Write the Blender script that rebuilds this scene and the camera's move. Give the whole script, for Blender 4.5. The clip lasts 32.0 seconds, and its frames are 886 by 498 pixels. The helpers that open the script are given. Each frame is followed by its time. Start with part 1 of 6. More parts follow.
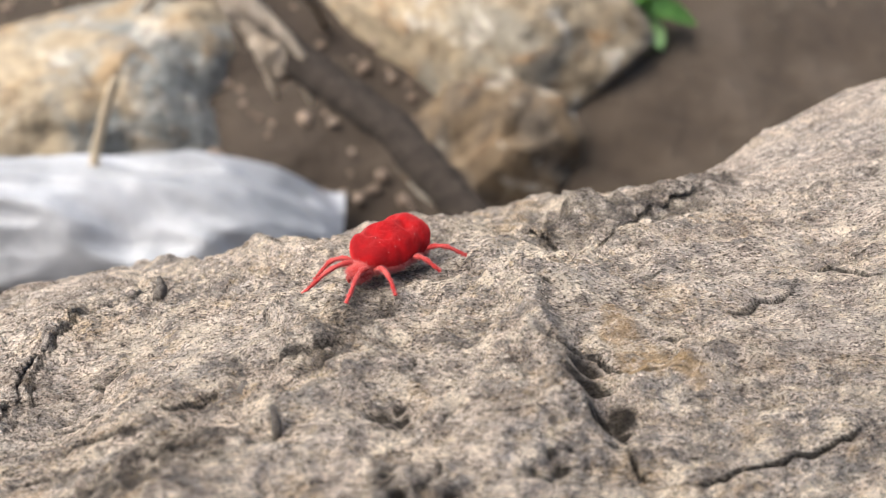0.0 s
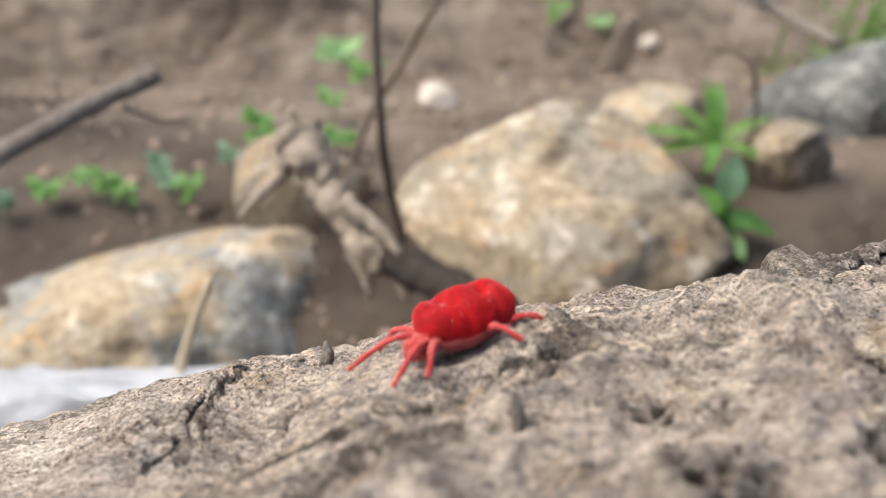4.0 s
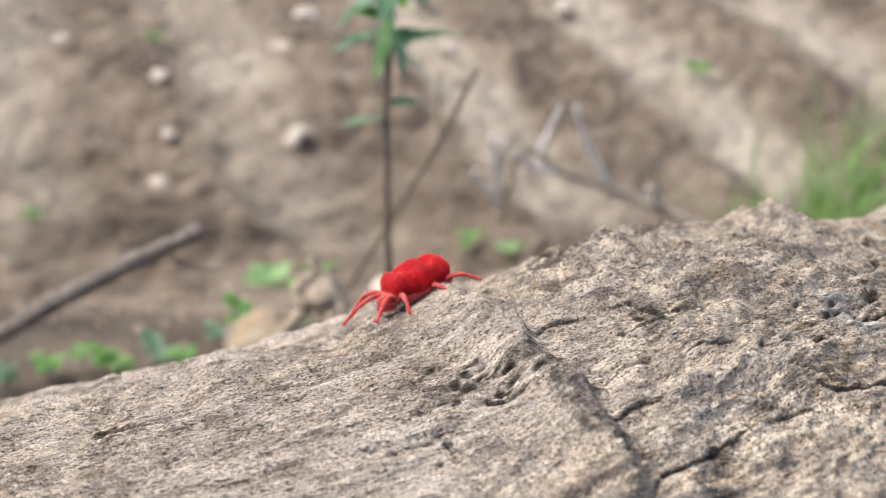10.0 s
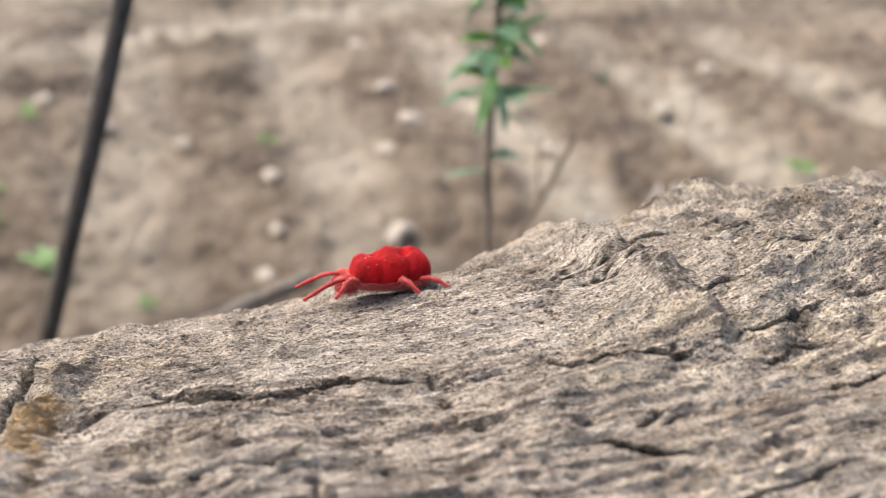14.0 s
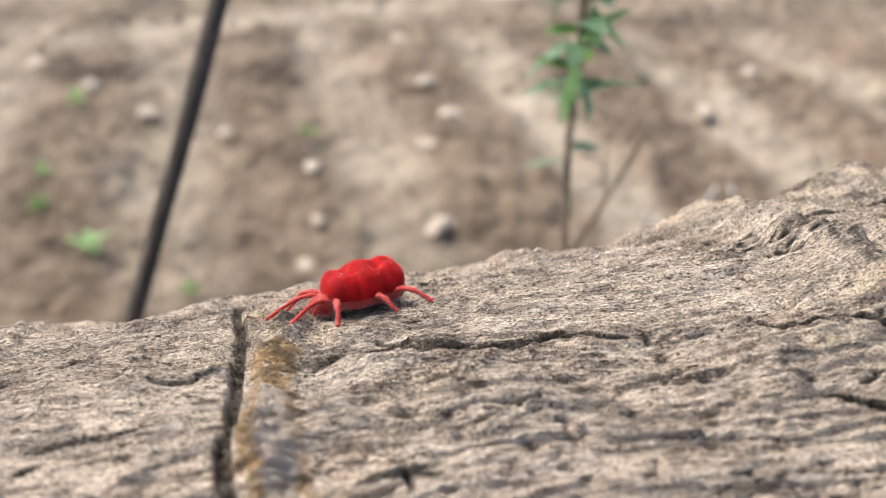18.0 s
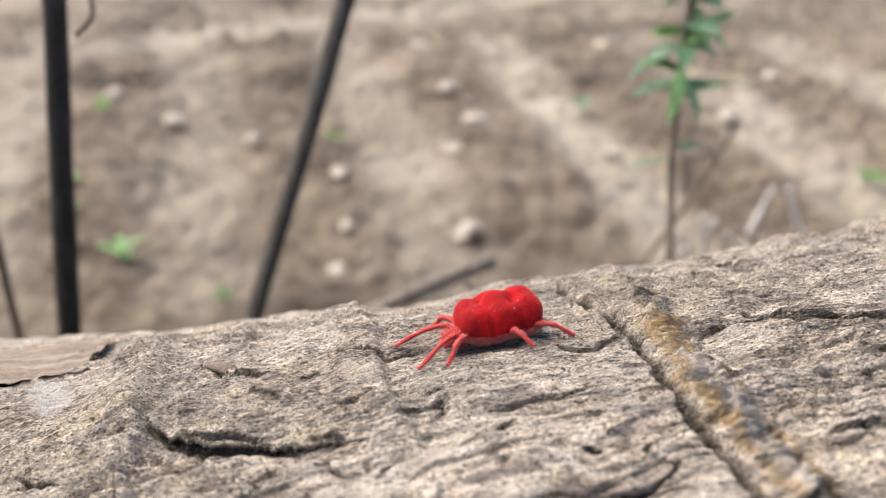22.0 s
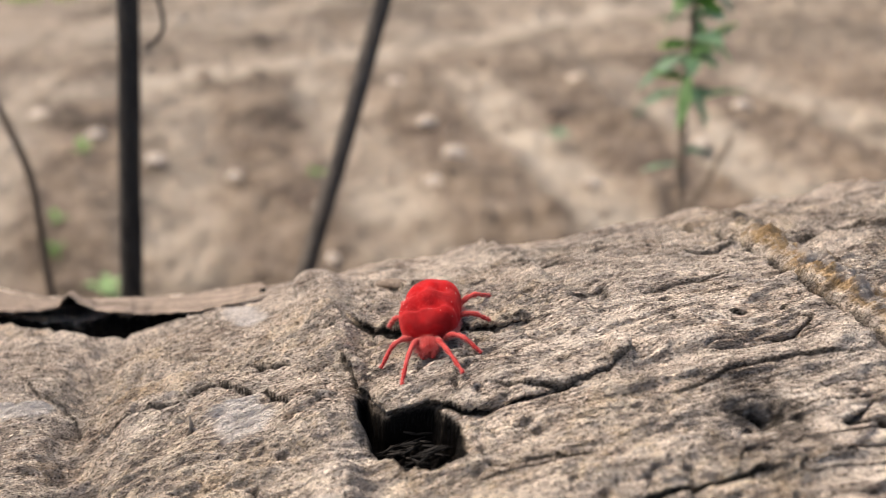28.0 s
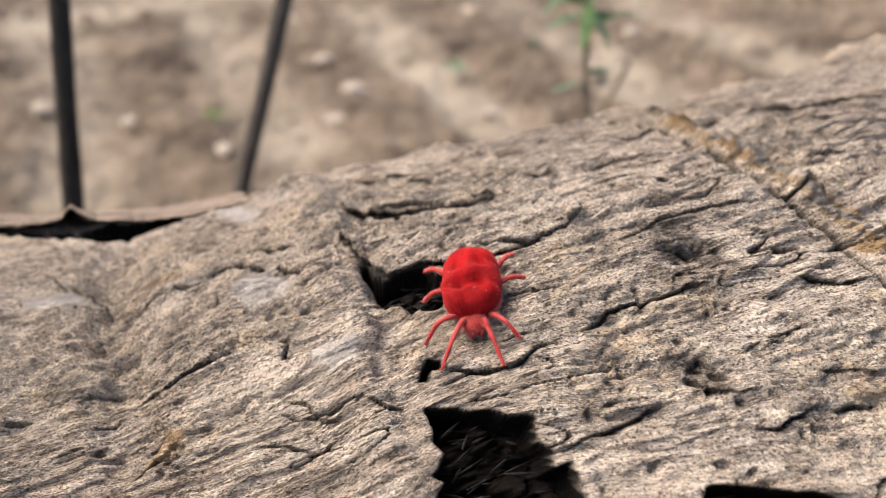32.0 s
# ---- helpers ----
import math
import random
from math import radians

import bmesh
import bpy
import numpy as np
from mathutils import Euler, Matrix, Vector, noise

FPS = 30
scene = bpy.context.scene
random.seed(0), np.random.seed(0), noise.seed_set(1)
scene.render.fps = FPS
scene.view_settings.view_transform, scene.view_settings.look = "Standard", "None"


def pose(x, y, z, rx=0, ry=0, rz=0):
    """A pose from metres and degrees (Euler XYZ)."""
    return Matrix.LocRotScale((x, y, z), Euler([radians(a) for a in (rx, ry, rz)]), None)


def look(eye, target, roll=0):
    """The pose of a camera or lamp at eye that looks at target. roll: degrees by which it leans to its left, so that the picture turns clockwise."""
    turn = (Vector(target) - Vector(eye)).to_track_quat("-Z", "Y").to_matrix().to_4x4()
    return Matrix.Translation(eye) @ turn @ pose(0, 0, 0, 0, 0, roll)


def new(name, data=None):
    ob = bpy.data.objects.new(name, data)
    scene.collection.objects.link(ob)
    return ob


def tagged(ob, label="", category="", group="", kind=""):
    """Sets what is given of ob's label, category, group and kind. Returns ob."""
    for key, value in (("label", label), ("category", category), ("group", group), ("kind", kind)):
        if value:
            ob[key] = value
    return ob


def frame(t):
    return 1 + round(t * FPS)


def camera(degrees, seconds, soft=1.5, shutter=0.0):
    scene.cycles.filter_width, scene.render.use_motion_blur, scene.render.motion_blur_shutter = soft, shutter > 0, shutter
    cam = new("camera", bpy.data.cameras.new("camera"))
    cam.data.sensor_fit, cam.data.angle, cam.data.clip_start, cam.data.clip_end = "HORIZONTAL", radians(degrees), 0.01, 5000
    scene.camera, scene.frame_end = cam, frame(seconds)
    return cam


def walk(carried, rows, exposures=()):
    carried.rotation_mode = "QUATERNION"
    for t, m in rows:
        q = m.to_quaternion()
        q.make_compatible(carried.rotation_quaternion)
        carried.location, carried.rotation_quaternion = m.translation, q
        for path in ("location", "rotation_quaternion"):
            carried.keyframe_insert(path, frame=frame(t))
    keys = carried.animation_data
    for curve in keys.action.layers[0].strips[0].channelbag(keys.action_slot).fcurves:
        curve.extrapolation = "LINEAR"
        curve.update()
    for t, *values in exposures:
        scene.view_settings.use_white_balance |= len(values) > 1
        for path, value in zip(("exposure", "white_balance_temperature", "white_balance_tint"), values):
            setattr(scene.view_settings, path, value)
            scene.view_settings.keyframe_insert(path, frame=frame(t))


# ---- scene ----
# ---- camera: a phone held a hand's width from the log ----
cam = camera(51.69, 32.0, soft=0.7)
cam.data.dof.use_dof = True
cam.data.dof.focus_distance = 0.086
cam.data.dof.aperture_fstop = 27.0
walk(cam, [
    (0, pose(0.0509, 0.0118, 0.6748, 21.74, -1.98, -0.75)),
    (0.5, pose(0.0525, 0.0101, 0.6759, 21.92, -1.97, -0.85)),
    (1, pose(0.0520, 0.0092, 0.6741, 22.24, -1.73, -0.79)),
    (1.5, pose(0.0468, 0.0083, 0.6739, 23.09, -1.58, -0.60)),
    (2, pose(0.0441, 0.0071, 0.6715, 24.75, -1.39, -0.49)),
    (2.5, pose(0.0428, 0.0016, 0.6723, 27.16, -0.76, -0.71)),
    (3, pose(0.0405, 0.0014, 0.6638, 30.35, -0.25, -0.65)),
    (3.5, pose(0.0363, 0.0030, 0.6588, 34.76, 0.37, -0.48)),
    (4, pose(0.0365, -0.0027, 0.6561, 39.01, 0.93, -0.50)),
    (4.5, pose(0.0326, -0.0104, 0.6585, 42.33, 0.59, 0.26)),
    (6.5, pose(0.0249, -0.0404, 0.6671, 47.02, -2.24, -5.02)),
    (7, pose(0.0200, -0.0452, 0.6795, 46.41, -2.82, -6.99)),
    (7.5, pose(0.0123, -0.0490, 0.6888, 46.14, -3.23, -8.41)),
    (8, pose(0.0060, -0.0518, 0.6786, 46.63, -2.95, -8.99)),
    (8.5, pose(0.0071, -0.0530, 0.6769, 47.92, -2.74, -8.70)),
    (9, pose(0.0044, -0.0559, 0.6741, 49.92, -2.61, -8.00)),
    (9.5, pose(0.0058, -0.0597, 0.6715, 52.15, -2.45, -7.13)),
    (10, pose(0.0042, -0.0621, 0.6672, 54.41, -2.10, -6.35)),
    (10.5, pose(0.0030, -0.0668, 0.6640, 56.42, -1.93, -5.52)),
    (11, pose(0.0028, -0.0710, 0.6622, 57.97, -1.52, -4.90)),
    (11.5, pose(0.0020, -0.0723, 0.6614, 59.03, -1.15, -4.27)),
    (12, pose(0.0025, -0.0733, 0.6605, 59.68, -0.65, -3.66)),
    (12.5, pose(0.0012, -0.0752, 0.6594, 60.06, -0.17, -3.05)),
    (13, pose(0.0017, -0.0781, 0.6606, 60.39, 0.35, -2.39)),
    (13.5, pose(0.0007, -0.0799, 0.6591, 60.75, 0.55, -1.66)),
    (14, pose(0.0022, -0.0814, 0.6561, 61.12, 0.59, -0.82)),
    (14.5, pose(-0.0003, -0.0818, 0.6571, 61.39, 0.62, -0.08)),
    (16.5, pose(-0.0066, -0.0871, 0.6572, 61.60, 0.51, 1.50)),
    (17, pose(-0.0093, -0.0876, 0.6557, 61.41, 0.05, 1.75)),
    (17.5, pose(-0.0106, -0.0861, 0.6550, 61.10, -0.06, 1.74)),
    (18, pose(-0.0140, -0.0867, 0.6553, 60.98, -0.19, 1.63)),
    (18.5, pose(-0.0173, -0.0875, 0.6550, 60.97, -0.13, 1.48)),
    (19, pose(-0.0222, -0.0875, 0.6545, 60.99, -0.19, 1.44)),
    (19.5, pose(-0.0279, -0.0884, 0.6554, 60.98, -0.18, 1.49)),
    (20, pose(-0.0314, -0.0895, 0.6542, 61.02, -0.15, 1.66)),
    (20.5, pose(-0.0366, -0.0911, 0.6544, 61.00, -0.18, 1.82)),
    (21, pose(-0.0403, -0.0916, 0.6545, 60.95, -0.02, 1.90)),
    (21.5, pose(-0.0441, -0.0932, 0.6556, 61.00, 0.25, 1.85)),
    (22, pose(-0.0478, -0.0946, 0.6562, 61.35, 0.28, 1.84)),
    (22.5, pose(-0.0520, -0.0956, 0.6541, 62.26, 0.53, 1.72)),
    (23, pose(-0.0515, -0.1003, 0.6487, 63.80, 0.90, 1.69)),
    (23.5, pose(-0.0511, -0.1042, 0.6480, 65.37, 1.65, 1.51)),
    (24, pose(-0.0502, -0.1082, 0.6469, 66.78, 1.54, 1.60)),
    (24.5, pose(-0.0492, -0.1097, 0.6460, 67.56, 1.61, 1.52)),
    (25, pose(-0.0516, -0.1118, 0.6476, 67.66, 2.02, 1.23)),
    (25.5, pose(-0.0532, -0.1117, 0.6482, 67.40, 1.91, 1.13)),
    (27.5, pose(-0.0631, -0.1127, 0.6533, 64.61, 0.96, 0.14)),
    (28, pose(-0.0660, -0.1154, 0.6537, 63.71, 0.79, -0.31)),
    (28.5, pose(-0.0681, -0.1180, 0.6524, 62.98, 0.52, -0.76)),
    (29, pose(-0.0689, -0.1187, 0.6536, 62.30, 0.55, -1.34)),
    (29.5, pose(-0.0744, -0.1198, 0.6538, 61.74, 0.77, -2.30)),
    (30, pose(-0.0786, -0.1220, 0.6541, 61.20, 0.90, -3.37)),
    (30.5, pose(-0.0768, -0.1252, 0.6549, 60.66, 0.94, -4.43)),
    (31, pose(-0.0750, -0.1267, 0.6565, 60.25, 1.01, -5.55)),
    (31.5, pose(-0.0759, -0.1300, 0.6565, 59.92, 0.82, -6.49)),
    (32, pose(-0.0752, -0.1333, 0.6569, 59.77, 0.55, -7.12)),
], exposures=[(0, 1.05, 6400, 10), (2, 1.0, 6400, 10), (4, 1.04, 6400, 10), (9, 1.15, 6380, 10), (17, 1.24, 6800, 10), (20, 1.25, 6800, 10), (22, 1.25, 6600, 10), (25, 1.1, 7150, 14), (32, 1.07, 7100, 14)])

# ---- light: bright overcast day ----
world = bpy.data.worlds.new("sky")
world.use_nodes = True
scene.world = world
sky = world.node_tree.nodes.new("ShaderNodeTexSky")
sky.sky_type, sky.sun_disc = "NISHITA", False
sky.sun_elevation, sky.sun_rotation = radians(56), radians(-64)
sky.air_density, sky.dust_density = 1.0, 4.0
backing = world.node_tree.nodes["Background"]
backing.inputs["Strength"].default_value = 0.118
world.node_tree.links.new(sky.outputs["Color"], backing.inputs["Color"])
sun_data = bpy.data.lights.new("sun", "SUN")
sun_data.energy, sun_data.angle, sun_data.color = 2.3, radians(40), (1.0, 0.95, 0.88)
sun = new("sun", sun_data)
sun.matrix_world = look((-1.15, 0.55, 2.5), (0, 0, 0.6))

CM = 0.01


# ---- materials ----
class Nodes:
    """A small builder for node materials."""

    def __init__(self, name):
        self.material = bpy.data.materials.new(name)
        self.material.use_nodes = True
        self.tree = self.material.node_tree
        self.shader = self.tree.nodes["Principled BSDF"]

    def add(self, kind, **sockets):
        node = self.tree.nodes.new(kind)
        for key, value in sockets.items():
            self.put(node.inputs[key.replace("_", " ")], value)
        return node

    def put(self, socket, value):
        if isinstance(value, bpy.types.NodeSocket):
            self.tree.links.new(value, socket)
        else:
            socket.default_value = value

    def coords(self, scale=(1, 1, 1), attribute=None):
        if attribute:
            src = self.add("ShaderNodeAttribute")
            src.attribute_name = attribute
            out = src.outputs["Vector"]
        else:
            out = self.add("ShaderNodeTexCoord").outputs["Object"]
        m = self.add("ShaderNodeMapping", Vector=out)
        m.inputs["Scale"].default_value = scale
        return m.outputs["Vector"]

    def value(self, attribute):
        src = self.add("ShaderNodeAttribute")
        src.attribute_name = attribute
        return src.outputs["Fac"]

    def noise(self, vector, scale, detail=5.0, rough=0.6, warp=0.0):
        n = self.add("ShaderNodeTexNoise", Vector=vector, Scale=scale, Detail=detail, Roughness=rough, Distortion=warp)
        return n.outputs["Fac"]

    def ramp(self, fac, *stops):
        r = self.add("ShaderNodeValToRGB", Fac=fac)
        while len(r.color_ramp.elements) < len(stops):
            r.color_ramp.elements.new(0.5)
        for e, (at, c) in zip(r.color_ramp.elements, stops):
            e.position = at
            e.color = (*c, 1) if isinstance(c, tuple) else (c, c, c, 1)
        return r.outputs["Color"]

    def mix(self, fac, a, b, mode="MIX"):
        m = self.add("ShaderNodeMix")
        m.data_type, m.blend_type = "RGBA", mode
        self.put(m.inputs["Factor"], fac)
        for socket, v in ((m.inputs[6], a), (m.inputs[7], b)):
            self.put(socket, (*v, 1) if isinstance(v, tuple) else v)
        return m.outputs[2]

    def times(self, a, b):
        node = self.add("ShaderNodeMath")
        node.operation = "MULTIPLY"
        self.put(node.inputs[0], a)
        self.put(node.inputs[1], b)
        return node.outputs[0]

    def bump(self, height, strength, distance, normal=None):
        b = self.add("ShaderNodeBump", Height=height, Strength=strength, Distance=distance)
        if normal:
            self.put(b.inputs["Normal"], normal)
        return b.outputs["Normal"]

    def done(self, colour, rough, normal=None, **more):
        self.put(self.shader.inputs["Base Color"], (*colour, 1) if isinstance(colour, tuple) else colour)
        self.put(self.shader.inputs["Roughness"], rough)
        if normal:
            self.put(self.shader.inputs["Normal"], normal)
        for key, v in more.items():
            self.put(self.shader.inputs[key.replace("_", " ")], v)
        return self.material


def earthy(name, dark, mid, light, size, rough=0.9, relief=0.6, stretch=(1, 1, 1), speck=None, depth=0.25, gloss=0.2):
    """Mottled natural matter. size: metres of its larger mottling."""
    n = Nodes(name)
    v = n.coords(stretch)
    big = n.noise(v, 1 / size, 5, 0.6, 0.3)
    fine = n.noise(v, 7 / size, 6, 0.7)
    colour = n.mix(0.55, n.ramp(big, (0.33, dark), (0.5, mid), (0.68, light)), n.ramp(fine, (0.3, dark), (0.52, mid), (0.72, light)))
    if speck:
        colour = n.mix(n.ramp(n.noise(v, 22 / size, 3, 0.6), (0.6, 0.0), (0.68, 1.0)), colour, speck)
    grain = n.noise(v, 16 / size, 6, 0.75)
    return n.done(colour, n.ramp(fine, (0.2, rough - 0.12), (0.8, min(rough + 0.06, 1.0))), n.bump(grain, relief, size * depth * 0.3, n.bump(big, relief, size * depth)), Specular_IOR_Level=gloss)


def weathered_wood():
    """Grey-tan bare log wood, its grain running along the log; u, v and depth in centimetres."""
    n = Nodes("weathered_log_wood")
    v = n.coords((1, 1, 1), "grain")
    g = n.coords((0.45, 1.3, 1.3), "grain")
    streak = n.noise(n.coords((1.0, 7.0, 3.0), "grain"), 1.2, 5, 0.66, 0.1)
    fibre = n.noise(n.coords((1.9, 34, 8), "grain"), 1.3, 4, 0.66, 0.12)
    hair = n.noise(n.coords((5.0, 70, 10), "grain"), 1.4, 3, 0.74, 0.1)
    big = n.noise(g, 0.8, 4, 0.6, 0.25)
    mid = n.noise(g, 2.6, 5, 0.68, 0.1)
    speck = n.noise(n.coords((0.7, 1, 1), "grain"), 15, 4, 0.72)
    grit = n.noise(n.coords((0.7, 1, 1), "grain"), 42, 3, 0.75)
    tan = n.ramp(mid, (0.36, (0.3, 0.213, 0.152)), (0.48, (0.62, 0.473, 0.36)), (0.59, (0.93, 0.775, 0.625)))
    grey = n.ramp(mid, (0.36, (0.27, 0.235, 0.21)), (0.48, (0.54, 0.475, 0.42)), (0.62, (0.81, 0.72, 0.645)))
    colour = n.mix(n.ramp(big, (0.42, 0.0), (0.58, 0.9)), tan, grey)
    colour = n.mix(1.0, colour, n.ramp(streak, (0.34, (0.5, 0.47, 0.45)), (0.44, (0.88, 0.86, 0.84)), (0.54, (1.0, 1.0, 1.0))), "MULTIPLY")
    plain = n.ramp(n.value("gnarl"), (0.0, 0.9), (1.0, 0.15))
    colour = n.mix(plain, colour, n.ramp(fibre, (0.4, (0.1, 0.085, 0.075)), (0.46, (0.62, 0.59, 0.57)), (0.5, (1.0, 1.0, 1.0))), "MULTIPLY")
    lit = n.add("ShaderNodeMath")
    lit.operation = "MULTIPLY"
    n.put(lit.inputs[0], plain)
    n.put(lit.inputs[1], n.ramp(hair, (0.53, 0.0), (0.6, 0.6)))
    colour = n.mix(n.ramp(n.noise(g, 1.3, 5, 0.66, 0.15), (0.52, 0.0), (0.62, 0.65)), colour, (0.95, 0.82, 0.69))
    colour = n.mix(lit.outputs[0], colour, (1.0, 0.92, 0.79))
    colour = n.mix(n.ramp(grit, (0.38, 0.85), (0.43, 0.0)), colour, (0.09, 0.075, 0.064))
    colour = n.mix(n.ramp(speck, (0.36, 0.9), (0.41, 0.0)), colour, (0.05, 0.042, 0.036))
    colour = n.mix(n.ramp(n.noise(g, 1.9, 4, 0.65, 0.2), (0.58, 0.0), (0.69, 0.5)), colour, (0.42, 0.265, 0.135))
    colour = n.mix(n.ramp(n.noise(v, 1.9, 5, 0.68, 0.2), (0.6, 0.0), (0.67, 0.7)), colour, (0.13, 0.12, 0.112))
    colour = n.mix(n.ramp(n.noise(v, 2.7, 5, 0.65, 0.2), (0.61, 0.0), (0.67, 0.6)), colour, (0.5, 0.5, 0.48))
    for scale, lo, hi, pale_by, dark_by in ((0.62, 0.49, 0.6, 0.5, 0.4), (1.9, 0.51, 0.61, 0.5, 0.5), (5.2, 0.52, 0.61, 0.5, 0.55)):
        patch = n.noise(n.coords((0.55, 1.15, 1), "grain"), scale, 5, 0.66, 0.12)
        colour = n.mix(n.ramp(patch, (lo, 0.0), (hi, pale_by)), colour, (1.0, 0.86, 0.715))
        colour = n.mix(n.ramp(patch, (lo - 0.12, dark_by), (lo - 0.04, 0.0)), colour, (0.23, 0.192, 0.163))
    # gnarled patches: dark blots and pale crumbs with no grain
    for pattern, tone in ((n.ramp(n.noise(v, 5.5, 6, 0.75, 0.1), (0.4, 0.85), (0.47, 0.0)), (0.12, 0.1, 0.088)), (n.ramp(n.noise(v, 9, 6, 0.78, 0.1), (0.53, 0.0), (0.6, 0.8)), (0.7, 0.57, 0.41)), (n.ramp(n.noise(v, 15, 5, 0.75), (0.36, 0.95), (0.43, 0.0)), (0.05, 0.043, 0.038))):
        edge = n.add("ShaderNodeMath")
        edge.operation = "MULTIPLY"
        n.put(edge.inputs[0], n.value("gnarl"))
        n.put(edge.inputs[1], pattern)
        colour = n.mix(edge.outputs[0], colour, tone)
    # ochre and slate-grey blotches, strongest where the wood is gnarled
    for scale, lo, hi, tone, by in ((1.7, 0.55, 0.63, (0.66, 0.46, 0.23), 0.55), (2.3, 0.56, 0.62, (0.2, 0.195, 0.19), 0.7), (6.5, 0.57, 0.63, (0.74, 0.56, 0.3), 0.5), (7.5, 0.58, 0.63, (0.14, 0.128, 0.118), 0.75)):
        blot = n.add("ShaderNodeMath")
        blot.operation = "MULTIPLY"
        n.put(blot.inputs[0], n.ramp(n.noise(n.coords((0.8, 1.2, 1), "grain"), scale, 5, 0.68, 0.15), (lo, 0.0), (hi, by)))
        n.put(blot.inputs[1], n.ramp(n.value("gnarl"), (0.0, 0.16), (1.0, 1.0)))
        colour = n.mix(blot.outputs[0], colour, tone)
    # pale crumbs and loose grains
    colour = n.mix(n.ramp(n.noise(n.coords((0.8, 1, 1), "grain"), 27, 3, 0.7), (0.57, 0.0), (0.64, 0.75)), colour, (1.0, 0.9, 0.76))
    # hairline splits along the grain
    split = n.noise(n.coords((0.9, 11, 3), "grain"), 1.2, 4, 0.62, 0.12)
    hairline = n.ramp(split, (0.486, 0.0), (0.5, 0.92), (0.514, 0.0))
    colour = n.mix(hairline, colour, (0.06, 0.048, 0.041))
    for squeeze, wide, by in ((22, 0.011, 0.8), (38, 0.012, 0.6)):
        fine_split = n.noise(n.coords((1.5, squeeze, 5), "grain"), 1.2, 3, 0.6, 0.08)
        colour = n.mix(n.ramp(fine_split, (0.5 - wide, 0.0), (0.5, by), (0.5 + wide, 0.0)), colour, (0.085, 0.068, 0.057))
    # crisp raised fibres and crumbs over every tone
    thread = n.noise(n.coords((3.2, 48, 12), "grain"), 1.0, 4, 0.7, 0.1)
    crumb = n.noise(n.coords((0.6, 1, 1), "grain"), 46, 3, 0.72, 0.2)
    for scale, lo, by in ((1.1, 0.53, 0.55), (3.4, 0.53, 0.6), (11, 0.54, 0.65)):
        spot = n.ramp(n.noise(n.coords((0.5, 1.2, 1), "grain"), scale, 5, 0.7, 0.1), (lo, 0.0), (lo + 0.08, by))
        colour = n.mix(n.times(plain, spot), colour, (1.0, 0.89, 0.765))
    colour = n.mix(n.times(plain, n.ramp(thread, (0.54, 0.0), (0.62, 0.38))), colour, (1.0, 0.93, 0.82))
    colour = n.mix(n.times(plain, 0.6), colour, n.ramp(thread, (0.36, (0.26, 0.23, 0.21)), (0.45, (0.74, 0.72, 0.7)), (0.5, (1.0, 1.0, 1.0))), "MULTIPLY")
    colour = n.mix(0.12, colour, (1.0, 0.89, 0.785))
    colour = n.mix(0.4, colour, n.ramp(n.noise(n.coords((0.4, 1.7, 1), "grain"), 1.5, 5, 0.66, 0.15), (0.38, (0.52, 0.48, 0.45)), (0.49, (1.0, 1.0, 1.0))), "MULTIPLY")
    # gnarled wood: cream crests and slate hollows, grainy and without fibres
    crest = n.noise(n.coords((0.8, 1.2, 1), "grain"), 3.1, 7, 0.72, 0.15)
    colour = n.mix(n.times(n.value("gnarl"), n.ramp(crest, (0.5, 0.0), (0.6, 0.7))), colour, (1.0, 0.87, 0.69))
    colour = n.mix(n.times(n.value("gnarl"), n.ramp(crest, (0.4, 0.6), (0.46, 0.0))), colour, (0.26, 0.24, 0.22))
    colour = n.mix(0.9, colour, n.ramp(crumb, (0.38, (0.2, 0.18, 0.16)), (0.455, (0.85, 0.825, 0.80)), (0.5, (1.0, 0.985, 0.97))), "MULTIPLY")
    ragged = n.noise(v, 6, 5, 0.72)
    for field, tone, lo in (("stain_shade", (0.03, 0.026, 0.024), 0.35), ("rust", (0.56, 0.36, 0.16), 0.1), ("pale", (0.84, 0.81, 0.785), 0.75)):
        edge = n.add("ShaderNodeMath")
        edge.operation = "MULTIPLY"
        n.put(edge.inputs[0], n.value(field))
        n.put(edge.inputs[1], n.ramp(ragged, (0.4, lo), (0.53, 1.0)))
        colour = n.mix(edge.outputs[0], colour, tone)
    # near-black in cracks, holes and gaps: dirt and painted shade in one tone
    colour = n.mix(n.value("dirt_shade"), colour, (0.007, 0.006, 0.005))
    normal = n.bump(n.ramp(split, (0.484, 1.0), (0.5, 0.0), (0.516, 1.0)), 0.7, 0.0004, n.bump(grit, 0.6, 0.0003, n.bump(speck, 0.9, 0.0009, n.bump(hair, 0.9, 0.0005, n.bump(crumb, 0.8, 0.0006, n.bump(fibre, 1.0, 0.0012))))))
    return n.done(colour, n.ramp(mid, (0.3, 0.85), (0.7, 0.97)), normal, Specular_IOR_Level=0.12)


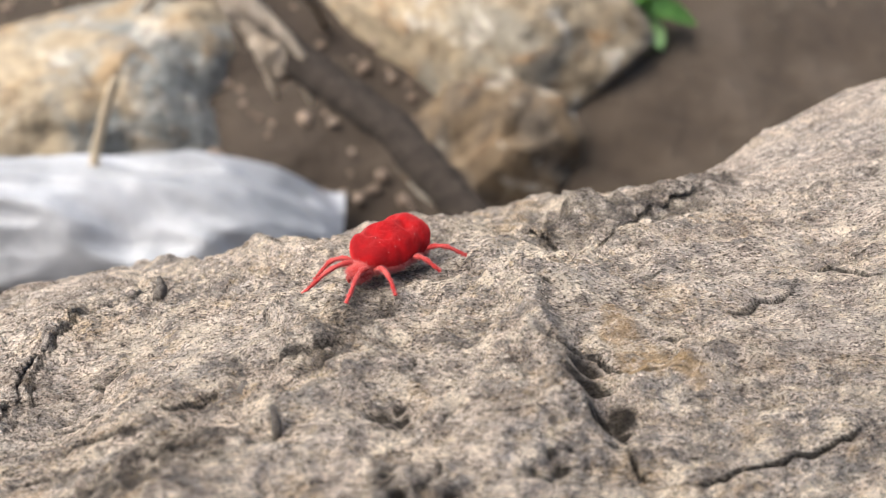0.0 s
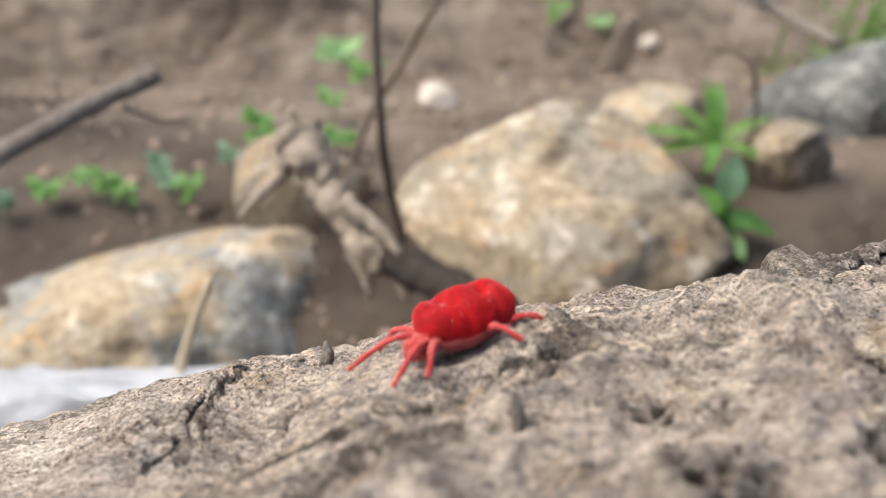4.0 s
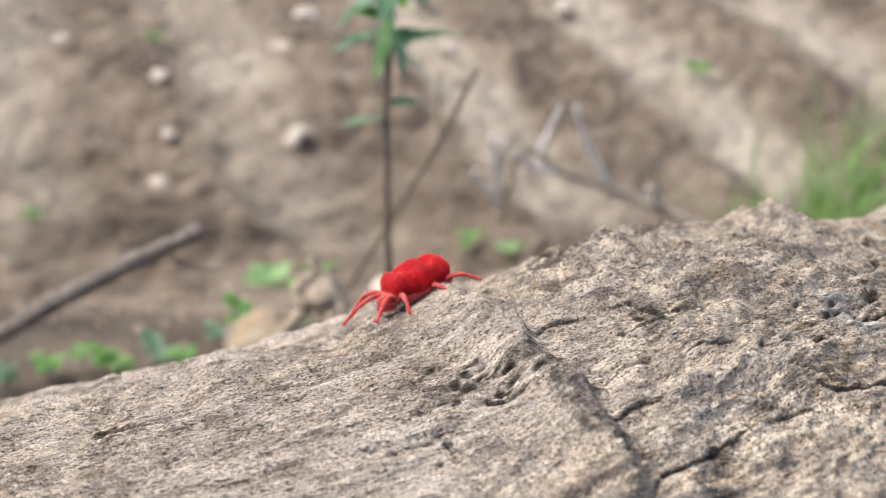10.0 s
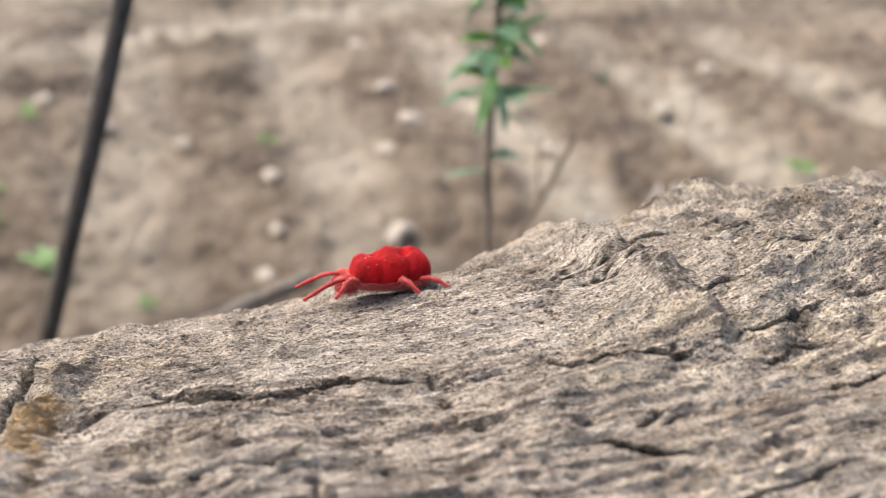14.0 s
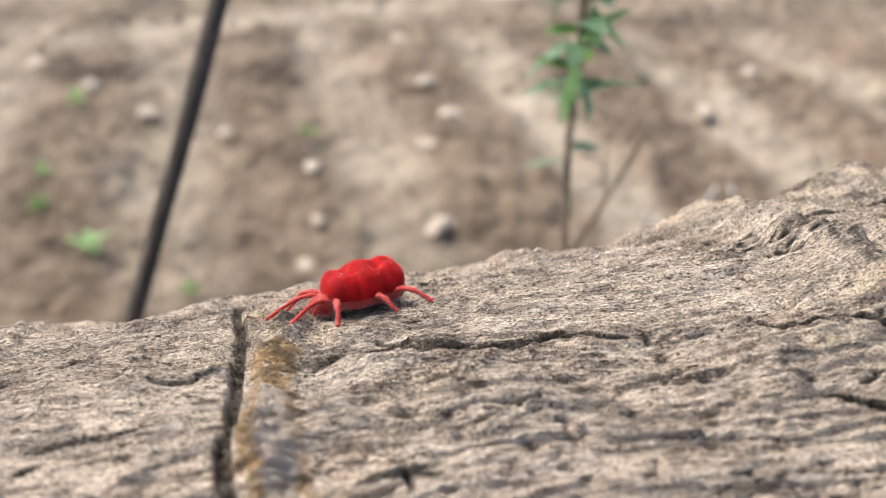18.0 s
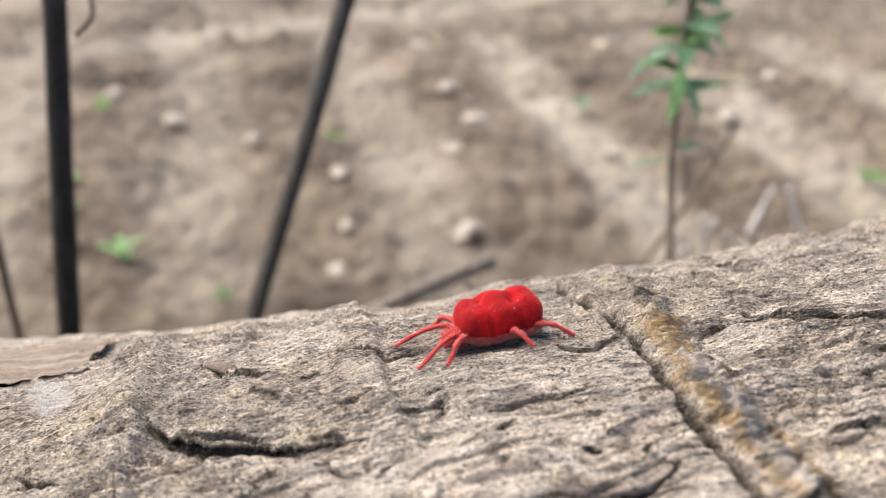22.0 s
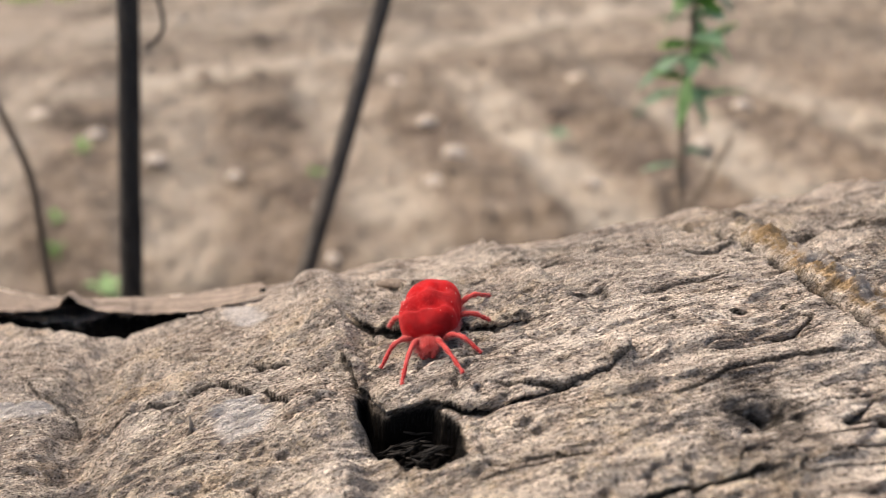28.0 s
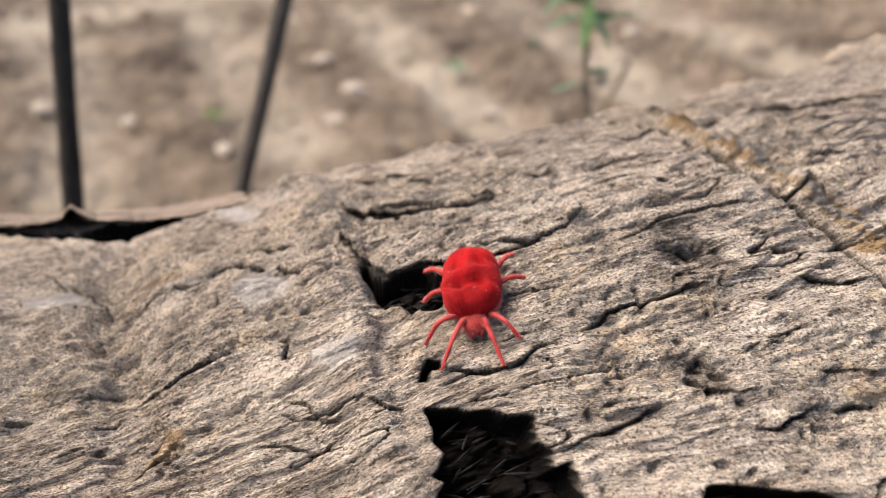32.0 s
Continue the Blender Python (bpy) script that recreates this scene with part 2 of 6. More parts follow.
def rock_material(name, ochre, grey, rust):
    """Weathered rock in patches of ochre, blue-grey and rust, with fine cracks."""
    n = Nodes(name)
    v = n.coords()
    big = n.noise(v, 22, 4, 0.6, 1.2)
    patch = n.noise(v, 48, 5, 0.65, 0.8)
    fine = n.noise(v, 260, 5, 0.7)
    colour = n.mix(n.ramp(big, (0.44, 0.0), (0.54, 1.0)), ochre, grey)
    colour = n.mix(n.ramp(patch, (0.56, 0.0), (0.64, 0.8)), colour, rust)
    colour = n.mix(n.ramp(n.noise(v, 75, 4, 0.6, 0.6), (0.57, 0.0), (0.66, 0.75)), colour, (0.62, 0.56, 0.46))
    colour = n.mix(1.0, colour, n.ramp(fine, (0.34, (0.45, 0.43, 0.41)), (0.5, (0.92, 0.92, 0.92)), (0.62, (1.15, 1.15, 1.13))), "MULTIPLY")
    colour = n.mix(n.ramp(n.noise(v, 34, 6, 0.75, 1.5), (0.485, 0.0), (0.5, 0.75), (0.515, 0.0)), colour, (0.09, 0.07, 0.055))
    return n.done(colour, 0.9, n.bump(fine, 0.7, 0.0012, n.bump(patch, 0.8, 0.006)))


def soil_material():
    n = Nodes("dry_soil")
    v = n.coords()
    big = n.noise(v, 5, 5, 0.6, 0.4)
    mid = n.noise(v, 22, 6, 0.65)
    fine = n.noise(v, 120, 6, 0.7)
    colour = n.mix(0.5, n.ramp(big, (0.38, (0.052, 0.035, 0.024)), (0.5, (0.126, 0.094, 0.063)), (0.62, (0.193, 0.151, 0.112))), n.ramp(mid, (0.38, (0.048, 0.032, 0.023)), (0.5, (0.126, 0.094, 0.063)), (0.62, (0.223, 0.178, 0.136))))
    colour = n.mix(n.ramp(fine, (0.58, 0.0), (0.75, 0.6)), colour, (0.250, 0.208, 0.157))
    colour = n.mix(n.value("sand"), colour, n.mix(mid, (0.25, 0.213, 0.165), (0.345, 0.303, 0.242)))
    # masked soil multiplied down to a darker brown
    colour = n.mix(n.value("soil_dark"), colour, n.mix(1.0, colour, (0.36, 0.34, 0.315), "MULTIPLY"))
    return n.done(colour, 0.95, n.bump(fine, 0.7, 0.003, n.bump(mid, 0.7, 0.012)))


def velvet_material(name, colour, pale):
    n = Nodes(name)
    v = n.coords()
    fuzz = n.noise(v, 5200, 3, 0.7)
    blot = n.noise(v, 420, 4, 0.6)
    c = n.mix(n.ramp(blot, (0.4, 0.0), (0.62, 1.0)), colour, pale)
    return n.done(c, 0.85, n.bump(fuzz, 0.5, 0.0001), Sheen_Weight=0.6, Sheen_Roughness=0.35, Sheen_Tint=(1.0, 0.1, 0.08, 1), Specular_IOR_Level=0.2)


def leaf_material(name, dark, light):
    """A thin leaf that glows a little when lit from behind."""
    n = Nodes(name)
    v = n.coords()
    c = n.ramp(n.noise(v, 160, 5, 0.6), (0.3, dark), (0.7, light))
    normal = n.bump(n.noise(v, 700, 4, 0.6), 0.4, 0.0004)
    n.done(c, 0.5, normal)
    through_light = n.add("ShaderNodeBsdfTranslucent", Color=c, Normal=normal)
    both = n.add("ShaderNodeMixShader")
    both.inputs[0].default_value = 0.42
    n.tree.links.new(n.shader.outputs[0], both.inputs[1])
    n.tree.links.new(through_light.outputs[0], both.inputs[2])
    n.tree.links.new(both.outputs[0], n.tree.nodes["Material Output"].inputs["Surface"])
    return n.material


WOOD = weathered_wood()
# rotten wood of the holes, blackened so its colour holds their shade too
ROT_SHADE = earthy("shaded_rotten_wood", (0.003, 0.0025, 0.0025), (0.007, 0.006, 0.005), (0.022, 0.018, 0.015), 0.003, 0.95, 0.9, gloss=0.03)
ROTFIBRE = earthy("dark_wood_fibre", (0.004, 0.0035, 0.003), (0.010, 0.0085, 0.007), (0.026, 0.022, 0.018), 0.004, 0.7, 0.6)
SOIL = soil_material()
STONE = rock_material("ochre_stone", (0.36, 0.285, 0.185), (0.305, 0.27, 0.205), (0.35, 0.21, 0.1))
GREYSTONE = rock_material("grey_banded_stone", (0.386, 0.308, 0.202), (0.248, 0.253, 0.230), (0.386, 0.258, 0.129))
# lower face of the ochre rock: browner, and darkened in place of its shade
BROWN_SHADED_STONE = rock_material("brown_shaded_stone", (0.19, 0.135, 0.078), (0.12, 0.097, 0.071), (0.21, 0.125, 0.06))
DULLSTONE = rock_material("dull_ochre_stone", (0.31, 0.235, 0.145), (0.22, 0.185, 0.14), (0.25, 0.15, 0.075))
GRANITE = earthy("speckled_granite", (0.02, 0.023, 0.022), (0.1, 0.105, 0.098), (0.5, 0.48, 0.41), 0.016, 0.8, 0.6, speck=(0.4, 0.39, 0.35))
PEBBLE = earthy("pale_pebble", (0.27, 0.225, 0.18), (0.44, 0.385, 0.32), (0.6, 0.54, 0.47), 0.01, 0.85, 0.4)
DARKBARK = earthy("dark_bark", (0.021, 0.017, 0.014), (0.052, 0.041, 0.032), (0.098, 0.077, 0.062), 0.01, 0.9, 0.8, (3, 3, 0.6))
PALEWOOD = earthy("splintered_pale_wood", (0.23, 0.18, 0.13), (0.5, 0.415, 0.315), (0.68, 0.59, 0.47), 0.012, 0.85, 0.8, (3, 3, 0.35))
GREYWOOD = earthy("grey_dead_wood", (0.1, 0.085, 0.07), (0.22, 0.19, 0.16), (0.4, 0.355, 0.3), 0.008, 0.9, 0.8, (3, 3, 0.4))
BLACKPOLE = earthy("black_weathered_pole", (0.018, 0.0165, 0.015), (0.042, 0.038, 0.034), (0.105, 0.095, 0.083), 0.008, 0.8, 0.6, (3, 3, 0.5))
GREYWOOD_PALE = earthy("loose_grey_bark", (0.06, 0.046, 0.036), (0.22, 0.172, 0.135), (0.46, 0.38, 0.31), 0.0022, 0.9, 0.9, (0.3, 1.6, 1.6))
STICKBARK = earthy("grey_brown_bark", (0.05, 0.043, 0.037), (0.105, 0.092, 0.08), (0.18, 0.16, 0.14), 0.01, 0.9, 0.8, (3, 3, 0.6))
STEM = earthy("brown_stem", (0.08, 0.062, 0.046), (0.17, 0.135, 0.1), (0.28, 0.23, 0.175), 0.006, 0.85, 0.6, (2, 2, 0.5))
TWIG = earthy("bleached_twig", (0.425, 0.399, 0.365), (0.595, 0.570, 0.535), (0.722, 0.705, 0.671), 0.008, 0.8, 0.5, (2, 2, 0.5))
STRAW = earthy("dry_straw", (0.36, 0.28, 0.18), (0.52, 0.43, 0.3), (0.66, 0.56, 0.42), 0.006, 0.8, 0.4)
PLASTIC = earthy("white_sheeting", (0.3, 0.31, 0.32), (0.44, 0.45, 0.46), (0.58, 0.585, 0.59), 0.05, 0.45, 0.25, gloss=0.35)
LEAF = leaf_material("green_leaf", (0.06, 0.17, 0.025), (0.17, 0.36, 0.07))
LEAFPALE = leaf_material("pale_green_leaf", (0.180, 0.360, 0.117), (0.360, 0.540, 0.252))
LEAFDULL = leaf_material("dull_green_leaf", (0.075, 0.16, 0.09), (0.17, 0.3, 0.17))
GRASS = leaf_material("grass_blade", (0.09, 0.19, 0.035), (0.2, 0.33, 0.085))
FARGRASS = leaf_material("pale_field_grass", (0.15, 0.28, 0.045), (0.28, 0.45, 0.1))
VELVET = velvet_material("red_velvet", (0.2, 0.0006, 0.002), (0.42, 0.003, 0.005))
LIMB = velvet_material("coral_velvet", (0.32, 0.022, 0.021), (0.46, 0.075, 0.066))
HAIR = Nodes("red_hair").done((0.46, 0.003, 0.006), 0.8, Sheen_Weight=0.15)
HAIRPALE = Nodes("coral_hair").done((0.55, 0.085, 0.072), 0.7, Sheen_Weight=0.3)
DUST = Nodes("pale_dust").done((0.85, 0.78, 0.66), 0.7)


# ---- building helpers ----
def vnoise(x, y, seed):
    """Smooth value noise, -1 to 1, on arrays."""
    table = np.random.RandomState(seed).rand(256, 256) * 2 - 1
    xi, yi = np.floor(x).astype(int), np.floor(y).astype(int)
    a, b = x - xi, y - yi
    a, b = a * a * (3 - 2 * a), b * b * (3 - 2 * b)
    x0, x1, y0, y1 = xi & 255, (xi + 1) & 255, yi & 255, (yi + 1) & 255
    return (table[x0, y0] * (1 - a) + table[x1, y0] * a) * (1 - b) + (table[x0, y1] * (1 - a) + table[x1, y1] * a) * b


def fbm(x, y, seed, octaves=4, gain=0.5):
    total, amp = 0.0, 1.0
    for n in range(octaves):
        total = total + amp * vnoise(x * 2**n, y * 2**n, seed + n)
        amp *= gain
    return total


def smooth(a, b, x):
    w = np.clip((x - a) / (b - a), 0, 1)
    return w * w * (3 - 2 * w)


def mesh_of(name, verts, faces, material, even=True):
    me = bpy.data.meshes.new(name)
    me.from_pydata([tuple(v) for v in verts], [], [tuple(f) for f in faces])
    if material:
        me.materials.append(material)
    if even:
        me.polygons.foreach_set("use_smooth", [True] * len(me.polygons))
    me.update()
    return me


def thing(name, label, category, at=(0, 0, 0), group="", kind=""):
    ob = new(name)
    ob.empty_display_size = 0.01
    ob.location = at
    return tagged(ob, label, category, group, kind)


def part(name, data, parent, label=""):
    ob = new(name, data)
    ob.parent = parent
    return tagged(ob, label)


def tube(points, radii, sides=8, rough=0.0, seed=0):
    """A tapered, capped tube along points: vertices and faces."""
    rnd = random.Random(seed)
    pts = [Vector(p) for p in points]
    verts, faces = [], []
    side = Vector((0.31, 0.17, 0.93))
    for i, p in enumerate(pts):
        ahead = (pts[min(i + 1, len(pts) - 1)] - pts[max(i - 1, 0)]).normalized()
        side = (side - ahead * side.dot(ahead))
        if side.length < 1e-4:
            side = ahead.orthogonal()
        side.normalize()
        up = ahead.cross(side)
        for k in range(sides):
            a = 2 * math.pi * k / sides
            r = radii[i] * (1 + rough * (rnd.random() - 0.5))
            verts.append(p + (side * math.cos(a) + up * math.sin(a)) * r)
    for i in range(len(pts) - 1):
        for k in range(sides):
            a, b = i * sides + k, i * sides + (k + 1) % sides
            faces.append((a, b, b + sides, a + sides))
    faces.append(tuple(range(sides))[::-1])
    faces.append(tuple(range((len(pts) - 1) * sides, len(pts) * sides)))
    return verts, faces


def bend(points, steps=6, wob=0.0, seed=0):
    """Points on a smooth line through the given ones."""
    rnd = random.Random(seed)
    p = [Vector(q) for q in points]
    out = []
    for i in range(len(p) - 1):
        a, b, c, d = p[max(i - 1, 0)], p[i], p[i + 1], p[min(i + 2, len(p) - 1)]
        for k in range(steps):
            t = k / steps
            q = 0.5 * (2 * b + (c - a) * t + (2 * a - 5 * b + 4 * c - d) * t * t + (3 * b - a - 3 * c + d) * t**3)
            out.append(q + Vector([rnd.uniform(-wob, wob) for _ in range(3)]))
    return out + [p[-1]]


def stalk(name, points, r0, r1, material, parent, label="", steps=6, sides=8, wob=0.0, rough=0.12, seed=1):
    line = bend([Vector(p) * CM for p in points], steps, wob * CM, seed)
    n = len(line) - 1
    v, f = tube(line, [(r0 + (r1 - r0) * i / n) * CM for i in range(n + 1)], sides, rough, seed)
    return part(name, mesh_of(name, v, f, material), parent, label)


def lump(dims, seed, detail=4, knobbly=0.25, facets=0.0, flat=0.0):
    """A stone-like body in centimetres: vertices and faces round the origin."""
    bm = bmesh.new()
    bmesh.ops.create_icosphere(bm, subdivisions=detail, radius=1)
    off = Vector((seed * 7.3, seed * 3.1, seed * 5.7))
    cuts = random.Random(seed)
    planes = [(Vector((cuts.gauss(0, 1), cuts.gauss(0, 1), cuts.gauss(0, 1))).normalized(), cuts.uniform(0.62, 0.88)) for _ in range(9)]
    verts = []
    for v in bm.verts:
        p = v.co.copy()
        p *= 1 + knobbly * noise.noise(p * 1.3 + off) + 0.4 * knobbly * noise.noise(p * 3.4 + off) + 0.16 * knobbly * noise.noise(p * 9 + off) + 0.07 * knobbly * noise.noise(p * 22 + off)
        if facets:
            for n, d in planes:
                over = p.dot(n) - d
                if over > 0:
                    p -= n * over * facets
        if flat and p.z < -flat:
            p.z = -flat
        verts.append((p.x * dims[0] * CM, p.y * dims[1] * CM, p.z * dims[2] * CM))
    faces = [tuple(w.index for w in f.verts) for f in bm.faces]
    bm.free()
    return verts, faces


def stone(name, label, at, dims, seed, material, turn=(0, 0, 0), detail=5, group="", facets=0.7, knobbly=0.25):
    v, f = lump(dims, seed, detail, knobbly, facets)
    ob = new(name, mesh_of(name, v, f, material))
    ob.matrix_world = pose(*[c * CM for c in at], *turn)
    return tagged(ob, label, "stone", group)


def blade(length, width, curl=0.3, fold=0.15, tip=0.5, rows=7):
    """A leaf blade along +x, in centimetres; tip: where it is widest."""
    verts, faces = [], []
    for i in range(rows + 1):
        t = i / rows
        w = width / 2 * (math.sin(math.pi * t ** (math.log(0.5) / math.log(tip))) ** 0.8 if 0 < t < 1 else 0.04)
        x, z = length * t * (1 - 0.15 * curl * t), -curl * length * t * t * 0.5
        for s in (-1, -0.5, 0, 0.5, 1):
            verts.append((x * CM, s * w * CM, (z + abs(s) * w * fold + 0.02 * width * math.sin(9 * t + 4 * s)) * CM))
    for i in range(rows):
        for k in range(4):
            a = i * 5 + k
            faces.append((a, a + 5, a + 6, a + 1))
    return verts, faces


# ---- ground: a bank that falls to a ploughed field ----
def ground_level(x, y):
    """Height in centimetres, the clods left out."""
    return 51 - 12.5 * smooth(3.5, 14, y) - 41 * smooth(20, 88, y) + 5 * smooth(90, 140, y)


def build_ground():
    xs = np.concatenate([-np.geomspace(60000, 130, 26), np.linspace(-128, 178, 420), np.geomspace(180, 60000, 26)])
    ys = np.concatenate([-np.geomspace(60000, 32, 30), np.linspace(-30, 120, 230), np.linspace(120.8, 330, 200), np.geomspace(333, 60000, 30)])
    x, y = np.meshgrid(xs, ys, indexing="ij")
    z = ground_level(x, y)
    clod = fbm(x / 16, y / 16, 11, 3) * 1.7 + np.abs(fbm(x / 6, y / 6, 14, 4)) * 1.5 + fbm(x / 1.7, y / 1.7, 19, 3) * 0.35
    field = smooth(24, 80, y) * smooth(1500, 500, y)
    z = z + clod * (0.25 + 0.75 * field) * smooth(4, 14, np.abs(y + 2))
    row = x * 0.956 + y * 0.294 + 3 * vnoise(y / 40, x * 0 + 3, 5)
    sand = np.zeros_like(z)
    for at, wide in ((-79, 9), (-44, 9), (-9, 9), (26, 8), (61, 7), (96, 8), (131, 8)):
        sand = np.maximum(sand, np.exp(-(((row - at) / wide) ** 4)) * smooth(80, 105, y) * smooth(250, 200, y))
    path = (y - 236) - 0.6 * (x + 42) + 5 * vnoise(x / 35, y * 0, 8)
    sand = np.maximum(sand, np.exp(-((path / 12) ** 4)))
    sand = np.maximum(sand, 0.8 * np.exp(-(((path - 75) / 13) ** 2)))
    sand = np.maximum(sand, 0.42 * smooth(170, 270, y))
    sand = np.maximum(sand, 0.12 * smooth(0.2, 0.6, fbm(x / 26, y / 30, 31, 2)) * smooth(40, 60, y) * smooth(150, 100, y))
    z = z - 1.6 * sand
    sand = np.clip(sand * (0.76 + 0.34 * fbm(x / 9, y / 9, 41, 3) + 0.1 * fbm(x / 32, y / 32, 43, 2)), 0, 1)
    sand = sand * (1 - 0.3 * smooth(10, -30, x) * smooth(215, 180, y))
    # darker soil: random patches, the near field, and the bank by the log
    soil_dark = smooth(0.15, 0.6, fbm(x / 30, y / 12, 51, 3)) * (1 - sand) * 0.8
    soil_dark = np.maximum(soil_dark, (0.15 + 0.1 * smooth(50, 90, y)) * smooth(170, 110, y) * smooth(20, 36, y) * (1 - sand))
    soil_dark = np.maximum(soil_dark, 0.9 * smooth(36, 22, y) * smooth(-10, 2, y))
    n, m = x.shape
    me = bpy.data.meshes.new("ground")
    i = np.arange(n * m).reshape(n, m)
    faces = np.stack([i[:-1, :-1], i[1:, :-1], i[1:, 1:], i[:-1, 1:]], -1).reshape(-1, 4)
    fill_mesh(me, np.stack([x, y, z], -1).reshape(-1, 3) * CM, faces)
    for name, values in (("sand", sand), ("soil_dark", soil_dark)):
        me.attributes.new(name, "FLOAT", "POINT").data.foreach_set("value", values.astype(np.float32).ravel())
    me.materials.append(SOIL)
    tagged(new("ground", me), "brown clodded soil with pale sandy furrows falling from a bank", "soil", kind="structure")


def fill_mesh(me, verts, quads):
    me.vertices.add(len(verts))
    me.vertices.foreach_set("co", np.asarray(verts, np.float32).ravel())
    me.loops.add(quads.size)
    me.loops.foreach_set("vertex_index", quads.astype(np.int32).ravel())
    me.polygons.add(len(quads))
    me.polygons.foreach_set("loop_start", np.arange(0, quads.size, 4, dtype=np.int32))
    me.polygons.foreach_set("use_smooth", np.ones(len(quads), bool))
    me.update(calc_edges=True)


# ---- the log ----
LOG_AT = np.array((-1.0, -2.0956, 55.707))
LOG_ALONG = np.array((0.9594, 0.27578, 0.05911))
LOG_BACK = np.array((-0.27626, 0.96108, 0.0))
LOG_UP = np.array((-0.05681, -0.01633, 0.99825))
# radius of the log: rows go with the length, columns with the angle from the crest
LOG_FORM = ((5.246, 0.073, 1.667), (-1.098, 0.463, -0.682), (0.186, -0.766, -0.016), (-0.971, 0.011, 0.292), (0.527, 0.332, 0.065), (-0.463, -0.237, 0.084), (0.251, 0.045, -0.1))


def log_radius(u, th):
    x, q = np.arccos(np.clip((u + 1) / 13, -1, 1)), np.clip(th, -1.25, 1.25) / 1.2
    r = sum(np.cos(i * x) * sum(c * q**j for j, c in enumerate(row)) for i, row in enumerate(LOG_FORM))
    back = smooth(1.2, 2.2, np.abs(th))
    return r * (1 - back) + 5.4 * back


# cracks: their width in cm, then (u, angle) along the log, stretch by stretch
CRACKS_1 = (
    (0.029, (-10.52, 0.142), (-10.20, 0.157)),
    (0.022, (-10.07, 0.277), (-9.76, 0.292)),
    (0.027, (-9.92, -0.395), (-9.71, -0.330), (-9.40, -0.243), (-9.27, -0.143)),
    (0.018, (-9.81, 0.140), (-9.53, 0.130), (-9.32, 0.127)),
    (0.023, (-9.68, 0.240), (-9.42, 0.237), (-9.24, 0.235)),
    (0.047, (-9.50, 0.197), (-9.22, 0.207), (-8.96, 0.200), (-8.64, 0.210), (-8.33, 0.215), (-8.07, 0.205)),
    (0.033, (-9.42, 0.425), (-9.19, 0.400), (-8.96, 0.392)),
    (0.046, (-9.27, -0.135), (-9.09, -0.115), (-8.83, -0.108), (-8.57, -0.108), (-8.25, -0.075), (-8.02, -0.085), (-7.71, -0.058), (-7.32, 0.012), (-7.14, 0.080), (-6.85, 0.115), (-6.64, 0.105)),
    (0.021, (-8.31, 0.472), (-8.05, 0.485), (-7.86, 0.512), (-7.73, 0.530)),
    (0.031, (-8.23, -0.638), (-7.92, -0.635)),
)
CRACKS_2 = (
    (0.026, (-7.86, 0.397), (-7.63, 0.432), (-7.58, 0.480), (-7.45, 0.487), (-7.37, 0.485)),
    (0.034, (-7.81, -0.260), (-7.92, -0.173)),
    (0.040, (-7.50, -0.113), (-7.21, -0.058), (-6.98, -0.028)),
    (0.031, (-7.19, 0.490), (-7.03, 0.525), (-6.88, 0.530)),
    (0.041, (-6.51, 0.482), (-6.25, 0.507), (-6.02, 0.525), (-5.81, 0.530), (-5.58, 0.527), (-5.37, 0.527)),
    (0.030, (-6.15, -0.060), (-5.84, -0.033), (-5.47, 0.010), (-5.26, 0.047)),
    (0.021, (-5.86, 0.475), (-5.63, 0.490), (-5.50, 0.500)),
    (0.039, (-5.84, 0.672), (-5.55, 0.675), (-5.29, 0.675), (-5.03, 0.672), (-4.82, 0.672)),
    (0.026, (-5.81, -0.310), (-5.58, -0.228), (-5.16, -0.193)),
    (0.020, (-5.68, -0.168), (-5.60, -0.143), (-5.29, -0.105), (-5.11, -0.070)),
)
CRACKS_3 = (
    (0.034, (-5.63, -0.290), (-5.42, -0.295), (-5.00, -0.215)),
    (0.022, (-5.58, 0.395), (-5.37, 0.402), (-5.06, 0.422)),
    (0.030, (-5.50, 0.227), (-5.13, 0.270), (-4.87, 0.290), (-4.64, 0.287), (-4.46, 0.282), (-4.07, 0.252)),
    (0.048, (-5.32, 0.522), (-5.00, 0.527), (-4.87, 0.512), (-4.54, 0.512), (-4.22, 0.515), (-3.94, 0.522), (-3.68, 0.522)),
    (0.026, (-5.00, 0.050), (-4.87, 0.067), (-4.69, 0.080)),
    (0.027, (-4.85, -0.273), (-4.59, -0.253), (-4.38, -0.210), (-4.22, -0.148), (-3.78, -0.150)),
    (0.020, (-4.61, 0.640), (-4.59, 0.657), (-4.46, 0.672), (-4.30, 0.685), (-4.07, 0.695)),
    (0.034, (-4.43, 0.732), (-4.15, 0.742), (-3.83, 0.747), (-3.60, 0.737)),
)
